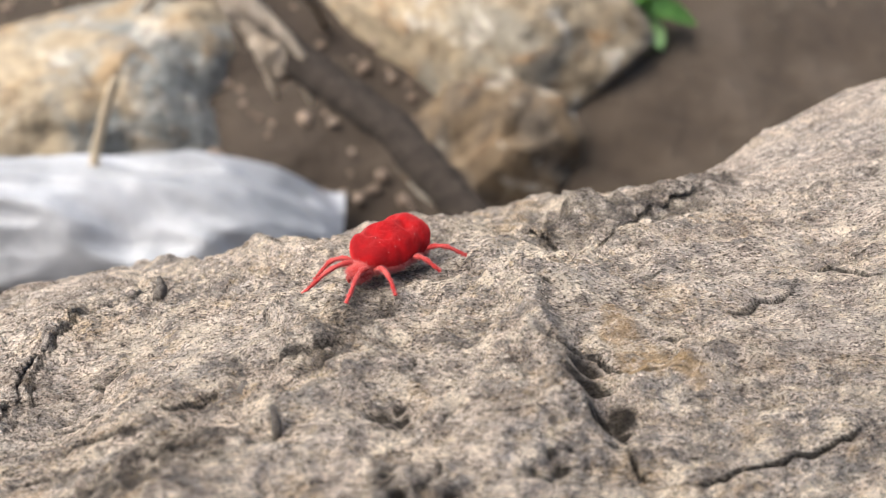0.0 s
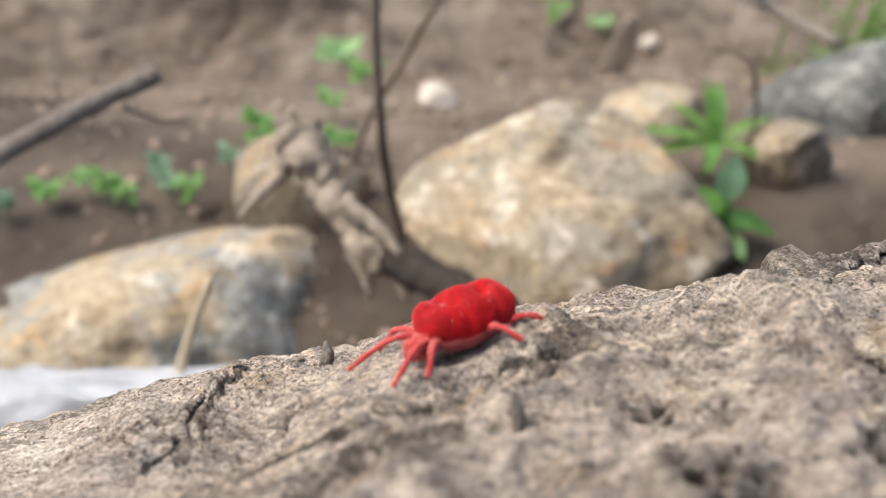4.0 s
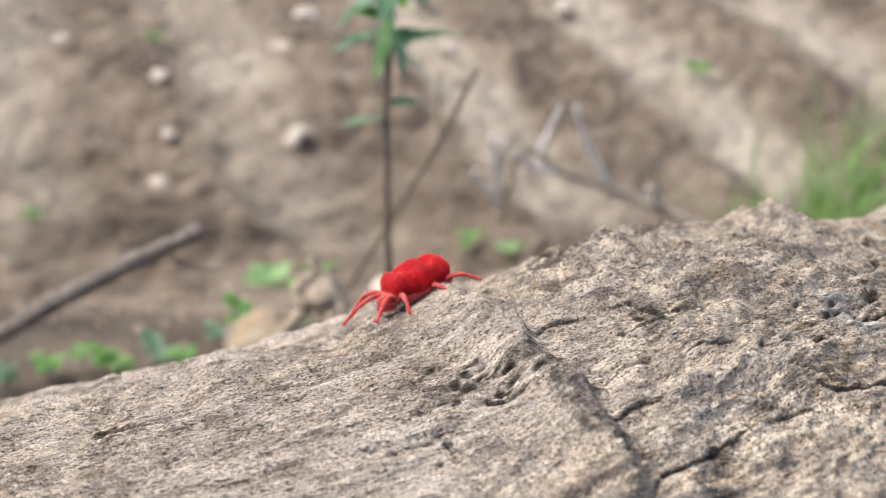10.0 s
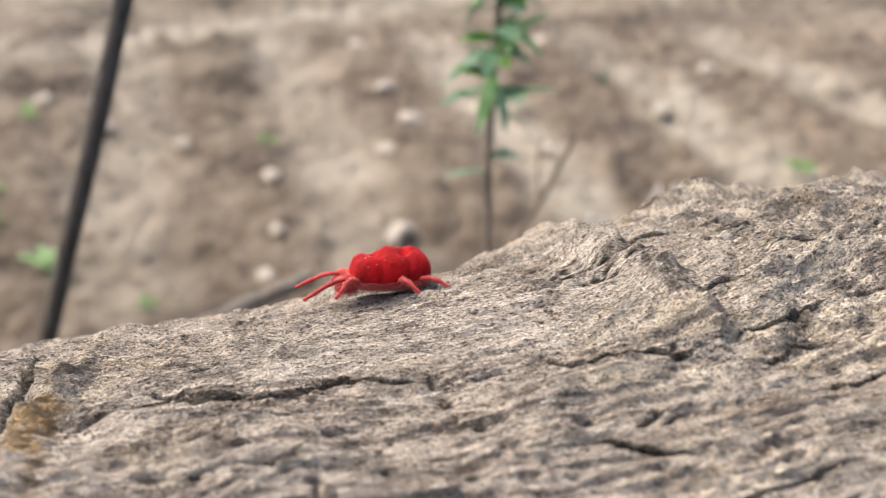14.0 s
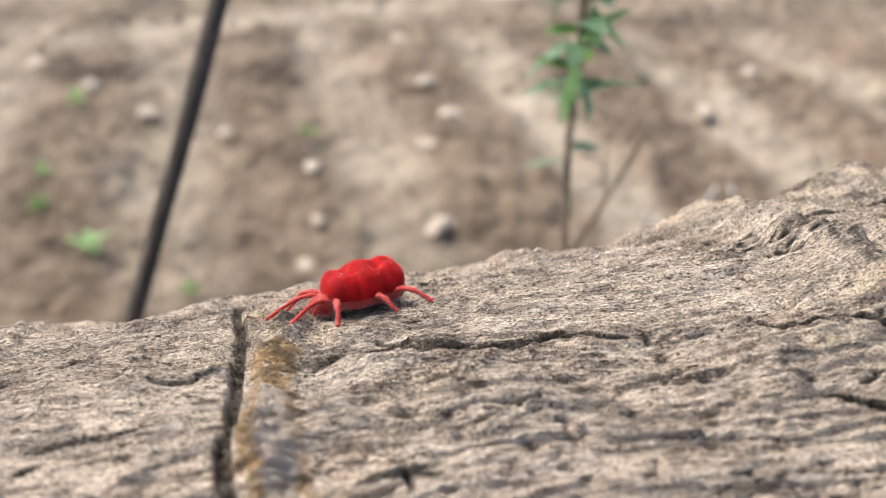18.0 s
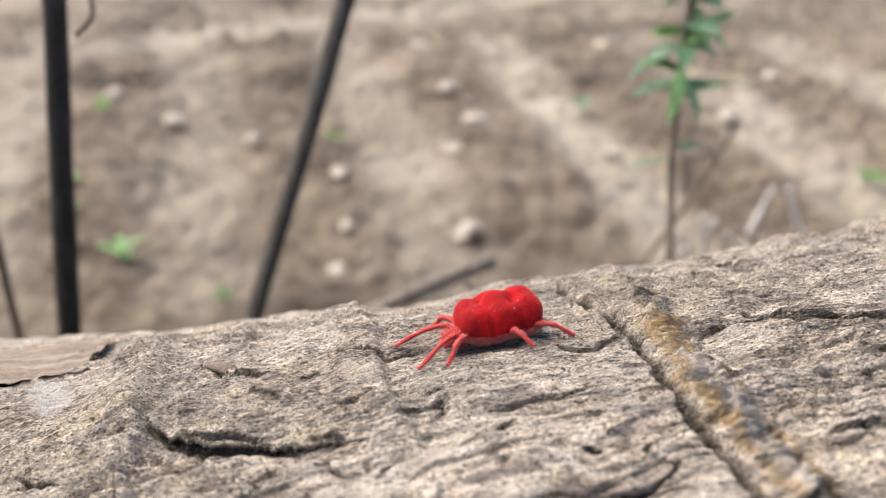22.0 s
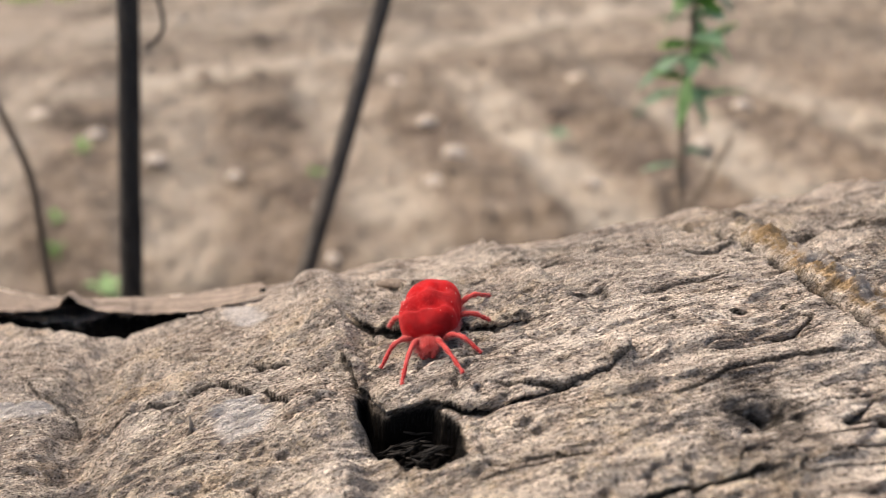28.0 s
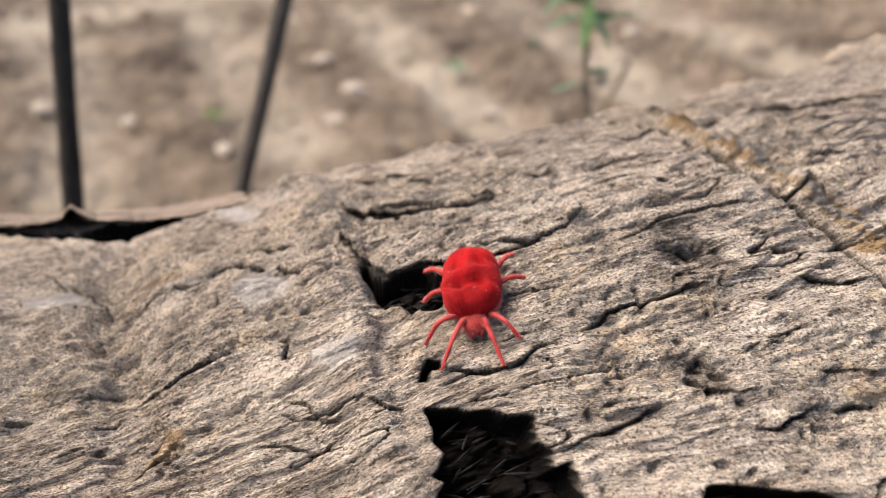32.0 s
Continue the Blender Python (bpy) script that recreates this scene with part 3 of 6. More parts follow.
CRACKS_4 = (
    (0.028, (-4.41, 0.347), (-4.20, 0.355), (-3.86, 0.347), (-3.50, 0.345), (-3.18, 0.362), (-2.95, 0.355), (-2.56, 0.365), (-2.30, 0.375)),
    (0.023, (-4.30, 0.047), (-4.02, 0.037), (-3.81, 0.032)),
    (0.015, (-3.99, 0.637), (-3.78, 0.635)),
    (0.021, (-3.78, 0.630), (-3.47, 0.640), (-3.18, 0.647)),
    (0.027, (-3.68, 0.142), (-3.39, 0.115)),
    (0.020, (-3.65, -0.168), (-3.39, -0.198)),
    (0.034, (-3.50, 0.752), (-3.18, 0.772)),
    (0.015, (-3.47, 0.700), (-3.21, 0.712), (-2.98, 0.735)),
    (0.017, (-3.26, 0.107), (-3.11, 0.097), (-2.85, 0.077), (-2.56, 0.077)),
    (0.052, (-3.05, 0.202), (-2.90, 0.222)),
    (0.043, (-3.00, 0.555), (-2.79, 0.580), (-2.53, 0.605), (-2.33, 0.607)),
    (0.025, (-2.85, -0.060), (-2.59, -0.033), (-2.25, -0.040), (-2.07, -0.043)),
)
CRACKS_5 = (
    (0.036, (-2.20, 0.382), (-1.99, 0.375), (-1.62, 0.362)),
    (0.026, (-2.04, -0.035), (-1.86, -0.043)),
    (0.021, (-1.57, -0.023), (-1.16, -0.045), (-0.84, -0.038), (-0.66, -0.058), (-0.38, -0.020), (-0.01, 0.010)),
    (0.02, (-1.39, 0.295), (-1.00, 0.270), (-0.61, 0.265)),
    (0.029, (-1.36, -0.055), (-1.10, -0.073), (-0.84, -0.085), (-0.53, -0.028), (-0.25, -0.005), (0.04, 0.007), (0.43, 0.015), (0.66, 0.007), (1.00, 0.047), (1.21, 0.050), (1.55, 0.085), (1.76, 0.082), (2.02, 0.075)),
    (0.018, (-1.21, 0.290), (-0.95, 0.272), (-0.79, 0.272), (-0.66, 0.285)),
    (0.026, (-0.17, -0.440), (0.20, -0.445), (0.66, -0.425)),
    (0.034, (2.15, 0.077), (2.41, 0.112), (2.67, 0.147), (3.00, 0.140), (3.26, 0.160), (3.47, 0.177), (3.76, 0.170)),
)
CRACKS_6 = (
    (0.030, (2.20, 0.277), (2.38, 0.292), (2.54, 0.317), (2.77, 0.335), (3.06, 0.355)),
    (0.022, (3.86, 0.202), (4.07, 0.212), (4.36, 0.197), (4.62, 0.197)),
    (0.028, (3.89, 0.162), (4.20, 0.125), (4.49, 0.135), (4.98, 0.110), (5.21, 0.107)),
    (0.020, (3.94, -0.045), (4.15, -0.085)),
    (0.027, (3.94, -0.253), (4.33, -0.270), (4.69, -0.260)),
    (0.034, (4.04, 0.025), (4.36, -0.000), (4.56, 0.005)),
    (0.031, (4.12, -0.823), (4.28, -0.835), (4.30, -0.870), (4.38, -0.935), (4.41, -0.993), (4.54, -1.048), (4.72, -1.120)),
    (0.022, (4.25, -0.678), (4.49, -0.663), (4.69, -0.665)),
    (0.021, (4.28, 0.275), (4.46, 0.300), (4.72, 0.297), (4.98, 0.300)),
    (0.016, (4.46, -0.183), (4.77, -0.168), (5.11, -0.155), (5.27, -0.130)),
)
CRACKS_7 = (
    (0.014, (4.49, -0.810), (4.72, -0.810), (4.93, -0.800)),
    (0.026, (4.64, -0.700), (4.88, -0.703), (5.16, -0.678), (5.42, -0.660)),
    (0.028, (4.82, -0.283), (5.16, -0.250), (5.45, -0.220), (5.81, -0.228)),
    (0.023, (4.95, -0.250), (5.37, -0.218), (5.79, -0.220)),
    (0.021, (4.98, -0.075), (5.32, -0.068), (5.71, -0.070)),
    (0.031, (5.06, -0.408), (5.45, -0.425), (5.84, -0.413), (6.33, -0.388), (6.80, -0.333)),
    (0.020, (5.24, 0.107), (5.71, 0.102)),
    (0.032, (5.47, -0.703), (5.63, -0.690), (5.89, -0.715), (6.07, -0.733)),
    (0.030, (5.79, 0.057), (6.05, 0.087), (6.41, 0.095), (6.77, 0.105), (7.16, 0.117)),
    (0.029, (6.33, -0.763), (6.57, -0.770), (6.83, -0.778), (7.03, -0.788)),
)
CRACKS_8 = (
    (0.043, (8.72, -0.668), (9.09, -0.663), (9.22, -0.638), (9.35, -0.643)),
    (0.039, (8.98, -0.483), (9.06, -0.428), (9.14, -0.403)),
    (0.048, (9.11, -0.405), (9.37, -0.383), (9.74, -0.393), (10.08, -0.393), (10.39, -0.398), (10.73, -0.413), (11.12, -0.433)),
    (0.019, (9.35, -0.618), (9.56, -0.593), (9.79, -0.578)),
    (0.019, (9.58, -0.685), (9.97, -0.670)),
    (0.021, (9.63, -0.835), (9.97, -0.840), (10.34, -0.835)),
    (0.031, (10.31, -0.730), (10.65, -0.735), (11.09, -0.775), (11.25, -0.793)),
    (0.036, (11.32, -0.848), (11.53, -0.858), (11.64, -0.833), (11.82, -0.818), (12.13, -0.800)),
)
HOLES = (
    ((-6.60, 0.130), (-6.52, 0.128), (-6.50, 0.160), (-6.44, 0.185), (-6.18, 0.212), (-6.04, 0.236), (-6.03, 0.268), (-5.91, 0.290), (-5.96, 0.345), (-6.12, 0.348), (-6.20, 0.355), (-6.42, 0.335), (-6.45, 0.312), (-6.52, 0.288), (-6.60, 0.250), (-6.64, 0.190)),
    ((-6.52, 0.453), (-6.41, 0.465), (-6.43, 0.485), (-6.54, 0.478), (-6.59, 0.493), (-6.65, 0.489), (-6.59, 0.466)),
    ((-6.72, 0.550), (-6.48, 0.563), (-6.22, 0.588), (-6.15, 0.606), (-5.93, 0.624), (-6.02, 0.652), (-5.95, 0.668), (-5.97, 0.690), (-5.82, 0.694), (-5.84, 0.720), (-5.93, 0.775), (-7.06, 0.755), (-7.02, 0.682), (-6.89, 0.662), (-6.96, 0.647), (-6.77, 0.622), (-6.84, 0.602)),
    ((-5.29, 0.790), (-4.98, 0.786), (-4.61, 0.804), (-4.30, 0.820), (-4.09, 0.838), (-3.94, 0.856), (-4.01, 0.92), (-5.28, 0.9)),
    ((-10.9, -0.72), (-10.6, -0.70), (-9.9, -0.655), (-9.26, -0.56), (-8.8, -0.55), (-8.32, -0.555), (-7.45, -0.563), (-7.4, -0.585), (-8.27, -0.60), (-9.1, -0.67), (-9.9, -0.705), (-10.6, -0.735)),
)
ARC = 5.6


class LogSkin:
    """The relief of the log's skin over u (along, cm) and v (round, cm)."""

    def __init__(self):
        self.us = np.concatenate([np.linspace(-45, -11.6, 40), np.arange(-11.4, 13.0, 0.026), np.linspace(13.2, 45, 40)])
        self.ths = np.concatenate([np.linspace(-math.pi, -1.72, 22)[:-1], np.arange(-1.72, -1.3, 0.006), np.arange(-1.3, 0.96, 0.0025), np.linspace(0.963, math.pi, 30)[:-1]])
        self.u, self.th = np.meshgrid(self.us, self.ths, indexing="ij")
        self.v = self.th * ARC
        self.wu = self.u + 0.06 * fbm(self.u / 0.5, self.v / 0.5, 71, 2)
        self.wv = self.v + 0.05 * fbm(self.u / 0.4, self.v / 0.4, 81, 3)
        self.h = np.zeros_like(self.u)
        self.stain_shade, self.rust, self.pale, self.dirt_shade, self.pit = [np.zeros_like(self.h) for _ in range(5)]
        self.flakes, self.gnarl = [], np.zeros_like(self.h)

    def window(self, pts, reach):
        p = np.array([(a, b * ARC) for a, b in pts])
        (u0, v0), (u1, v1) = p.min(0) - reach, p.max(0) + reach
        i = slice(*np.searchsorted(self.us, (u0, u1)))
        j = slice(*np.searchsorted(self.ths * ARC, (v0, v1)))
        return p, (i, j)

    def line(self, pts, reach, wavy=True):
        """Distance to a line, and how far along it (0 to 1), near it."""
        p, w = self.window(pts, reach + 0.15)
        x, y = (self.wu[w], self.wv[w]) if wavy else (self.u[w], self.v[w])
        best, along, total, run = np.full(x.shape, 9.0), np.zeros(x.shape), sum(np.linalg.norm(b - a) for a, b in zip(p, p[1:])), 0.0
        side = np.zeros(x.shape)
        for a, b in zip(p, p[1:]):
            d, size = b - a, np.linalg.norm(b - a)
            t = np.clip(((x - a[0]) * d[0] + (y - a[1]) * d[1]) / size**2, 0, 1)
            away = np.hypot(x - a[0] - t * d[0], y - a[1] - t * d[1])
            near = away < best
            best[near] = away[near]
            along[near] = ((run + t * size) / total)[near]
            side[near] = np.sign((x - a[0]) * d[1] - (y - a[1]) * d[0])[near]
            run += size
        return w, best, along, side

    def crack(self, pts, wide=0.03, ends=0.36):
        """A ragged split: dirt and shade painted dark at its bottom, one lip raised and the other sunk."""
        w, d, s, side = self.line(pts, 0.4)
        taper = np.clip(np.minimum(s, 1 - s) / ends, 0.04, 1) ** 0.75
        rag = 0.85 + 0.45 * vnoise(self.u[w] / 0.3, self.v[w] / 0.3, 33) + 0.4 * fbm(self.u[w] / 0.1, self.v[w] / 0.05, 34, 2)
        wide = min(wide, 0.045)
        half = np.maximum(0.31 * wide * (0.35 + 0.65 * taper) * rag, 0.007)
        deep = min(0.11, 2.2 * wide)
        self.h[w] -= deep * taper * np.clip(1.4 - d / half, 0, 1)
        self.dirt_shade[w] = np.maximum(self.dirt_shade[w], min(0.9, 0.52 + 9 * wide) * smooth(0.018, 0.0, d - half) * np.clip(taper * 1.6, 0, 1))
        lip = min(1.0, wide / 0.04)
        self.h[w] += 0.028 * lip * taper * np.exp(-(((d - wide * 1.6) / 0.08) ** 2)) * (side > 0)
        self.h[w] -= 0.03 * lip * taper * np.exp(-((d / 0.16) ** 2)) * (side < 0)

    def ridge(self, pts, high, left, right, rag=0.4):
        """A raised line, falling off over left and right centimetres on its two sides."""
        w, d, s, side = self.line(pts, max(left, right) * 2.2)
        r = np.where(side > 0, right, left)
        ends = np.clip(np.minimum(s, 1 - s) / 0.12, 0, 1) ** 0.5
        self.h[w] += high * ends * np.exp(-((d / r) ** 2)) * (1 + rag * fbm(self.u[w] / 0.3, self.v[w] / 0.3, 91, 3))

    def swell(self, u, th, long, round_, high):
        """A broad rise or, with high below zero, a sag."""
        self.h += high * np.exp(-(((self.u - u) / long) ** 2) - ((self.th - th) / round_) ** 2)

    def inside(self, pts, reach=0.4):
        """Signed depth inside a polygon, in centimetres."""
        w, d, s, side = self.line(list(pts) + [pts[0]], reach)
        p, x, y = [(a, b * ARC) for a, b in pts], self.wu[w], self.wv[w]
        within = np.zeros(x.shape, bool)
        for (ax, ay), (bx, by) in zip(p, p[1:] + p[:1]):
            if ay != by:
                within ^= ((ay > y) != (by > y)) & (x < (bx - ax) * (y - ay) / (by - ay) + ax)
        return w, np.where(within, d, -d)

    def hole(self, pts, deep=0.42):
        w, d = self.inside(pts)
        self.h[w] -= deep * smooth(-0.005, 0.05, d)
        self.h[w] += 0.04 * np.exp(-(((d + 0.09) / 0.07) ** 2)) + 0.2 * smooth(0.02, 0.2, d) * np.abs(fbm(self.u[w] / 0.3, self.v[w] / 0.1, 61, 3))
        # hole walls painted near-black for the shade inside
        self.dirt_shade[w] = np.maximum(self.dirt_shade[w], smooth(-0.03, 0.0, d))
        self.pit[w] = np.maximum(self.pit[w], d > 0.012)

    def flake(self, pts, high, soft_to, sunk=0.085):
        """A loose flake lying over the skin; its far edge melts into the skin."""
        w, d = self.inside(pts)
        fade = 1 - smooth(-1.3, 0.0, self.u[w] - soft_to)
        top = self.h[w] + 0.004 + high * fade + 0.03 * fade * fbm(self.u[w] / 0.4, self.v[w] / 0.3, 17, 2) - 0.035 * fade * smooth(0.06, 0.0, d)
        self.flakes.append((w, top, d > 0, self.dirt_shade[w].copy()))
        self.h[w] -= fade * np.where(d > 0, sunk + 0.01, sunk * np.exp(np.minimum(d, 0) / 0.22))
        # shade of the gap under the flake's edge, painted dark
        self.dirt_shade[w] = np.maximum(self.dirt_shade[w], min(0.75, 8 * sunk) * fade * smooth(-0.03, -0.005, d))

    def flake_mesh(self, w, top, keep, dirt_shade):
        """The flake as a thin shell with an underside and an edge."""
        u, th, n, m = self.u[w], self.th[w], *top.shape
        s, c, r = np.sin(th), np.cos(th), log_radius(u, th) + top
        layers = []
        for drop in (0.0, 0.05):
            q = r - drop
            layers.append(u[..., None] * LOG_ALONG - (q * s)[..., None] * LOG_BACK + (q * c)[..., None] * LOG_UP)
        i = np.arange(n * m).reshape(n, m)
        cell = keep[:-1, :-1] & keep[1:, :-1] & keep[1:, 1:] & keep[:-1, 1:]
        quad = np.stack([i[:-1, :-1], i[1:, :-1], i[1:, 1:], i[:-1, 1:]], -1)
        faces = [quad[cell], quad[cell][:, ::-1] + n * m]
        full = np.pad(cell, 1)
        inner = full[1:-1, 1:-1]
        for other, (a, b) in ((full[:-2, 1:-1], (3, 0)), (full[2:, 1:-1], (1, 2)), (full[1:-1, :-2], (0, 1)), (full[1:-1, 2:], (2, 3))):
            edge = quad[inner & ~other]
            faces.append(np.stack([edge[:, b], edge[:, a], edge[:, a] + n * m, edge[:, b] + n * m], -1))
        quads = np.concatenate(faces)
        used = np.unique(quads)
        index = np.zeros(2 * n * m, int)
        index[used] = np.arange(len(used))
        me = bpy.data.meshes.new("bark_flake")
        fill_mesh(me, (np.concatenate([x.reshape(-1, 3) for x in layers]) * CM)[used], index[quads])
        bent = self.bent[w]
        grain = np.concatenate([np.stack([u, bent, top - k], -1).reshape(-1, 3) for k in (0, 0.06)])[used]
        me.attributes.new("grain", "FLOAT_VECTOR", "POINT").data.foreach_set("vector", grain.astype(np.float32).ravel())
        for name, f in (("stain_shade", self.stain_shade[w]), ("rust", self.rust[w]), ("pale", self.pale[w]), ("dirt_shade", dirt_shade), ("gnarl", self.gnarl[w])):
            both = np.concatenate([f.ravel(), f.ravel()])[used]
            me.attributes.new(name, "FLOAT", "POINT").data.foreach_set("value", both.astype(np.float32))
        me.materials.append(WOOD)
        return me

    def dimple(self, u, th, r, deep, squash=1.0):
        p, w = self.window([(u, th)], r * 3)
        d = np.hypot((self.wu[w] - u) / squash, self.wv[w] - th * ARC)
        self.h[w] -= deep * np.exp(-((d / r) ** 2))
        # the pit's shade painted into its middle
        self.dirt_shade[w] = np.maximum(self.dirt_shade[w], 0.85 * smooth(1.0, 0.5, d / r))

    def pitted(self, u, th, long, broad, lean, count, seed, deep=1.5):
        """A weathered hollow riddled with small pits, lean: turn of its long side."""
        rnd = random.Random(seed)
        p, w = self.window([(u, th)], max(long, broad) * 1.8)
        a, b = self.wu[w] - u, self.wv[w] - th * ARC
        x, y = a * math.cos(lean) + b * math.sin(lean), b * math.cos(lean) - a * math.sin(lean)
        self.h[w] -= 0.05 * np.exp(-((x / long) ** 2) - (y / broad) ** 2)
        for _ in range(count):
            x, y = rnd.gauss(0, 0.5) * long, rnd.gauss(0, 0.5) * broad
            r = rnd.uniform(0.028, 0.062)
            self.dimple(u + x * math.cos(lean) - y * math.sin(lean), th + (y * math.cos(lean) + x * math.sin(lean)) / ARC, r, r * deep, rnd.uniform(1.0, 2.2))

    def mark(self, field, pts, wide, strength=1.0):
        w, d, s, side = self.line(pts, wide * 2)
        field[w] = np.maximum(field[w], strength * smooth(wide * 1.3, wide * 0.6, d + 0.25 * wide * fbm(self.u[w] / 0.2, self.v[w] / 0.2, 27, 3)))

    def carve(self):
        u, v = self.u, self.v
        bent = self.bent = v - 0.07 * u + 0.22 * fbm(u / 3.2, v / 2.4, 3, 2) + 0.035 * fbm(u / 0.6, v / 0.5, 5, 2)
        trail = ((7.7, -0.99), (6.8, -0.96), (5.4, -0.8), (4.5, -0.64), (3.6, -0.66), (2.9, -0.5), (1.7, -0.38), (0.5, -0.43), (-0.6, -0.38), (-1.9, -0.17), (-3.1, -0.16), (-4.2, -0.05), (-5.6, 0.0), (-5.75, 0.15), (-5.84, 0.36))
        w, away, along, side = self.line(trail, 1.4)
        calm = np.ones_like(u)
        calm[w] -= 0.8 * np.exp(-((away / 0.5) ** 2))
        knobs = smooth(3.6, 5.2, u) * smooth(11.5, 10.0, u)
        self.gnarl = np.clip(0.85 * knobs + 0.75 * smooth(0.1, 0.45, fbm(u / 1.5, v / 1.0, 63, 3)), 0, 1)
        self.h += knobs * np.clip(1.3 * calm - 0.3, 0, 1) * (0.13 * fbm(u / 0.9, v / 0.6, 8, 3) + 0.06 * fbm(u / 0.3, v / 0.22, 9, 3))
        self.h += calm * (0.045 * fbm(u / 1.6, v / 1.1, 7, 3) + 0.06 * fbm(u / 0.7, bent / 0.3, 13, 3))
        fibre = fbm(u / 0.75, bent / 0.085, 23, 3)
        self.h += 0.026 * fibre - 0.085 * np.clip(0.18 - np.abs(fibre), 0, 1) * (1 - 0.6 * self.gnarl)
        self.h += (0.022 - 0.01 * self.gnarl) * fbm(u / 0.36, bent / 0.055, 29, 2) + (0.012 + 0.022 * self.gnarl) * fbm(u / 0.11, v / 0.07, 30, 2)
        pocks = vnoise(u / 0.16, v / 0.11, 37) + 0.5 * vnoise(u / 0.07, v / 0.06, 38)
        self.h -= 0.2 * np.clip(pocks - 0.6, 0, 0.5) * smooth(-0.3, 0.4, vnoise(u / 1.3, v / 0.9, 39))
        split = np.abs(fbm(u / 1.7 + 0.2 * vnoise(u / 0.4, v / 0.3, 43), bent / 0.34, 47, 2))
        where = smooth(-0.15, 0.2, vnoise(u / 1.1, v / 0.7, 49))
        self.h -= 0.12 * np.clip(1 - split / 0.03, 0, 1) * where
        # splits painted dark, their shade included
        self.dirt_shade = np.maximum(self.dirt_shade, 0.85 * smooth(0.022, 0.006, split) * where)
        # overlapping layers of weathered wood, their edges along the grain
        layer = bent / 0.42 + 0.8 * fbm(u / 2.4, v / 1.1, 83, 3) + 0.12 * fbm(u / 0.3, v / 0.2, 85, 2)
        saw = layer - np.floor(layer)
        self.h += 0.043 * (saw**1.6 * smooth(1.0, 0.94, saw) - 0.3) * smooth(-0.35, 0.25, vnoise(u / 1.7, v / 0.6, 87)) * (1 - 0.5 * self.gnarl)
        # raised and sunken forms
        back = smooth(-1.2, -1.42, self.th) * smooth(-2.2, -1.7, self.th)
        self.h += back * (0.2 * smooth(5, 7, u) + 0.4 * smooth(1.5, 3.2, u) * smooth(6.4, 5, u) + 0.6 * smooth(11.5, 14.2, u))
        self.h -= 0.16 * np.exp(-(((self.th + 1.12) / 0.12) ** 2)) * smooth(4.6, 5.6, u) * smooth(10.2, 9.4, u)
        self.h -= 0.08 * np.exp(-(((self.th + 0.85) / 0.2) ** 2)) * smooth(5.5, 4.5, u)
        for at in ((-3.4, -0.75, 0.7, 0.2, -0.2), (2.3, -0.7, 0.7, 0.2, -0.22), (4.5, -0.8, 0.6, 0.15, -0.16), (3.9, -0.4, 0.5, 0.15, -0.1), (5.8, -0.52, 0.7, 0.1, 0.14), (7.4, -0.68, 0.5, 0.1, 0.1), (9.55, -1.16, 0.25, 0.1, -0.2), (-6.62, 0.2, 0.3, 0.13, -0.2)):
            self.swell(*at)
        self.ridge(((3.75, -0.646), (3.82, -0.392), (3.86, -0.156), (3.93, 0.022), (3.84, 0.138), (3.69, 0.198)), 0.23, 0.4, 0.11, 0.3)
        self.ridge(((1.38, -0.902), (1.30, -0.585), (1.21, -0.339)), 0.06, 0.3, 0.25)
        self.ridge(((-1.07, -0.611), (-1.37, -0.302), (-1.72, -0.129)), 0.05, 0.16, 0.2)
        self.ridge(((-1.58, -0.261), (-1.71, -0.043), (-1.84, 0.192), (-1.77, 0.344), (-1.76, 0.6)), 0.1, 0.19, 0.19, 0.7)
        self.ridge(((-6.35, -0.638), (-6.41, -0.386), (-6.53, 0.010), (-6.76, 0.201), (-6.99, 0.391), (-7.25, 0.747)), 0.15, 0.5, 0.13, 0.3)
        self.ridge(((-9.00, -0.567), (-9.29, -0.224), (-9.31, 0.063), (-9.44, 0.416)), -0.24, 0.25, 0.4)
        self.ridge(((-10.65, -0.701), (-9.31, -0.744), (-8.77, -0.691), (-7.33, -0.676), (-6.77, -0.683)), 0.02, 0.16, 0.24)
        self.ridge(((4.16, -0.790), (4.37, -0.895), (4.44, -1.002), (4.66, -1.11)), 0.09, 0.2, 0.2)
        self.ridge(((9.07, -1.143), (10.44, -1.200), (11.85, -1.227)), 0.22, 0.3, 0.22)
        self.ridge(((6.7, -0.80), (7.2, -0.84)), 0.17, 0.4, 0.3)
        self.ridge(((8.75, -1.04), (8.72, -0.82), (8.78, -0.66), (8.74, -0.55), (8.82, -0.44)), 0.13, 0.35, 0.13, 0.9)
        self.swell(7.05, -0.770, 0.3, 0.026, -0.17)
        self.swell(6.62, -0.805, 0.22, 0.05, 0.1)
        self.ridge(((5.08, -1.007), (5.72, -1.032), (6.58, -1.069)), 0.08, 0.3, 0.3)
        self.ridge(((-4.20, -0.767), (-4.20, -0.345), (-4.35, -0.140), (-4.30, 0.026), (-4.25, 0.140)), 0.09, 0.5, 0.07, 0.6)
        self.ridge(((6.5, -0.86), (6.9, -0.9), (7.3, -0.9)), 0.12, 0.2, 0.2)
        self.ridge(((7.66, -0.489), (8.46, -0.606), (9.18, -0.843)), 0.1, 0.35, 0.3)
        self.ridge(((-4.38, 0.246), (-4.19, 0.254)), 0.12, 0.15, 0.2)
        self.ridge(((-0.24, 0.100), (0.08, 0.055)), 0.09, 0.14, 0.14)
        self.ridge(((6.29, -0.645), (6.62, -0.655), (6.93, -0.613)), 0.05, 0.2, 0.2)
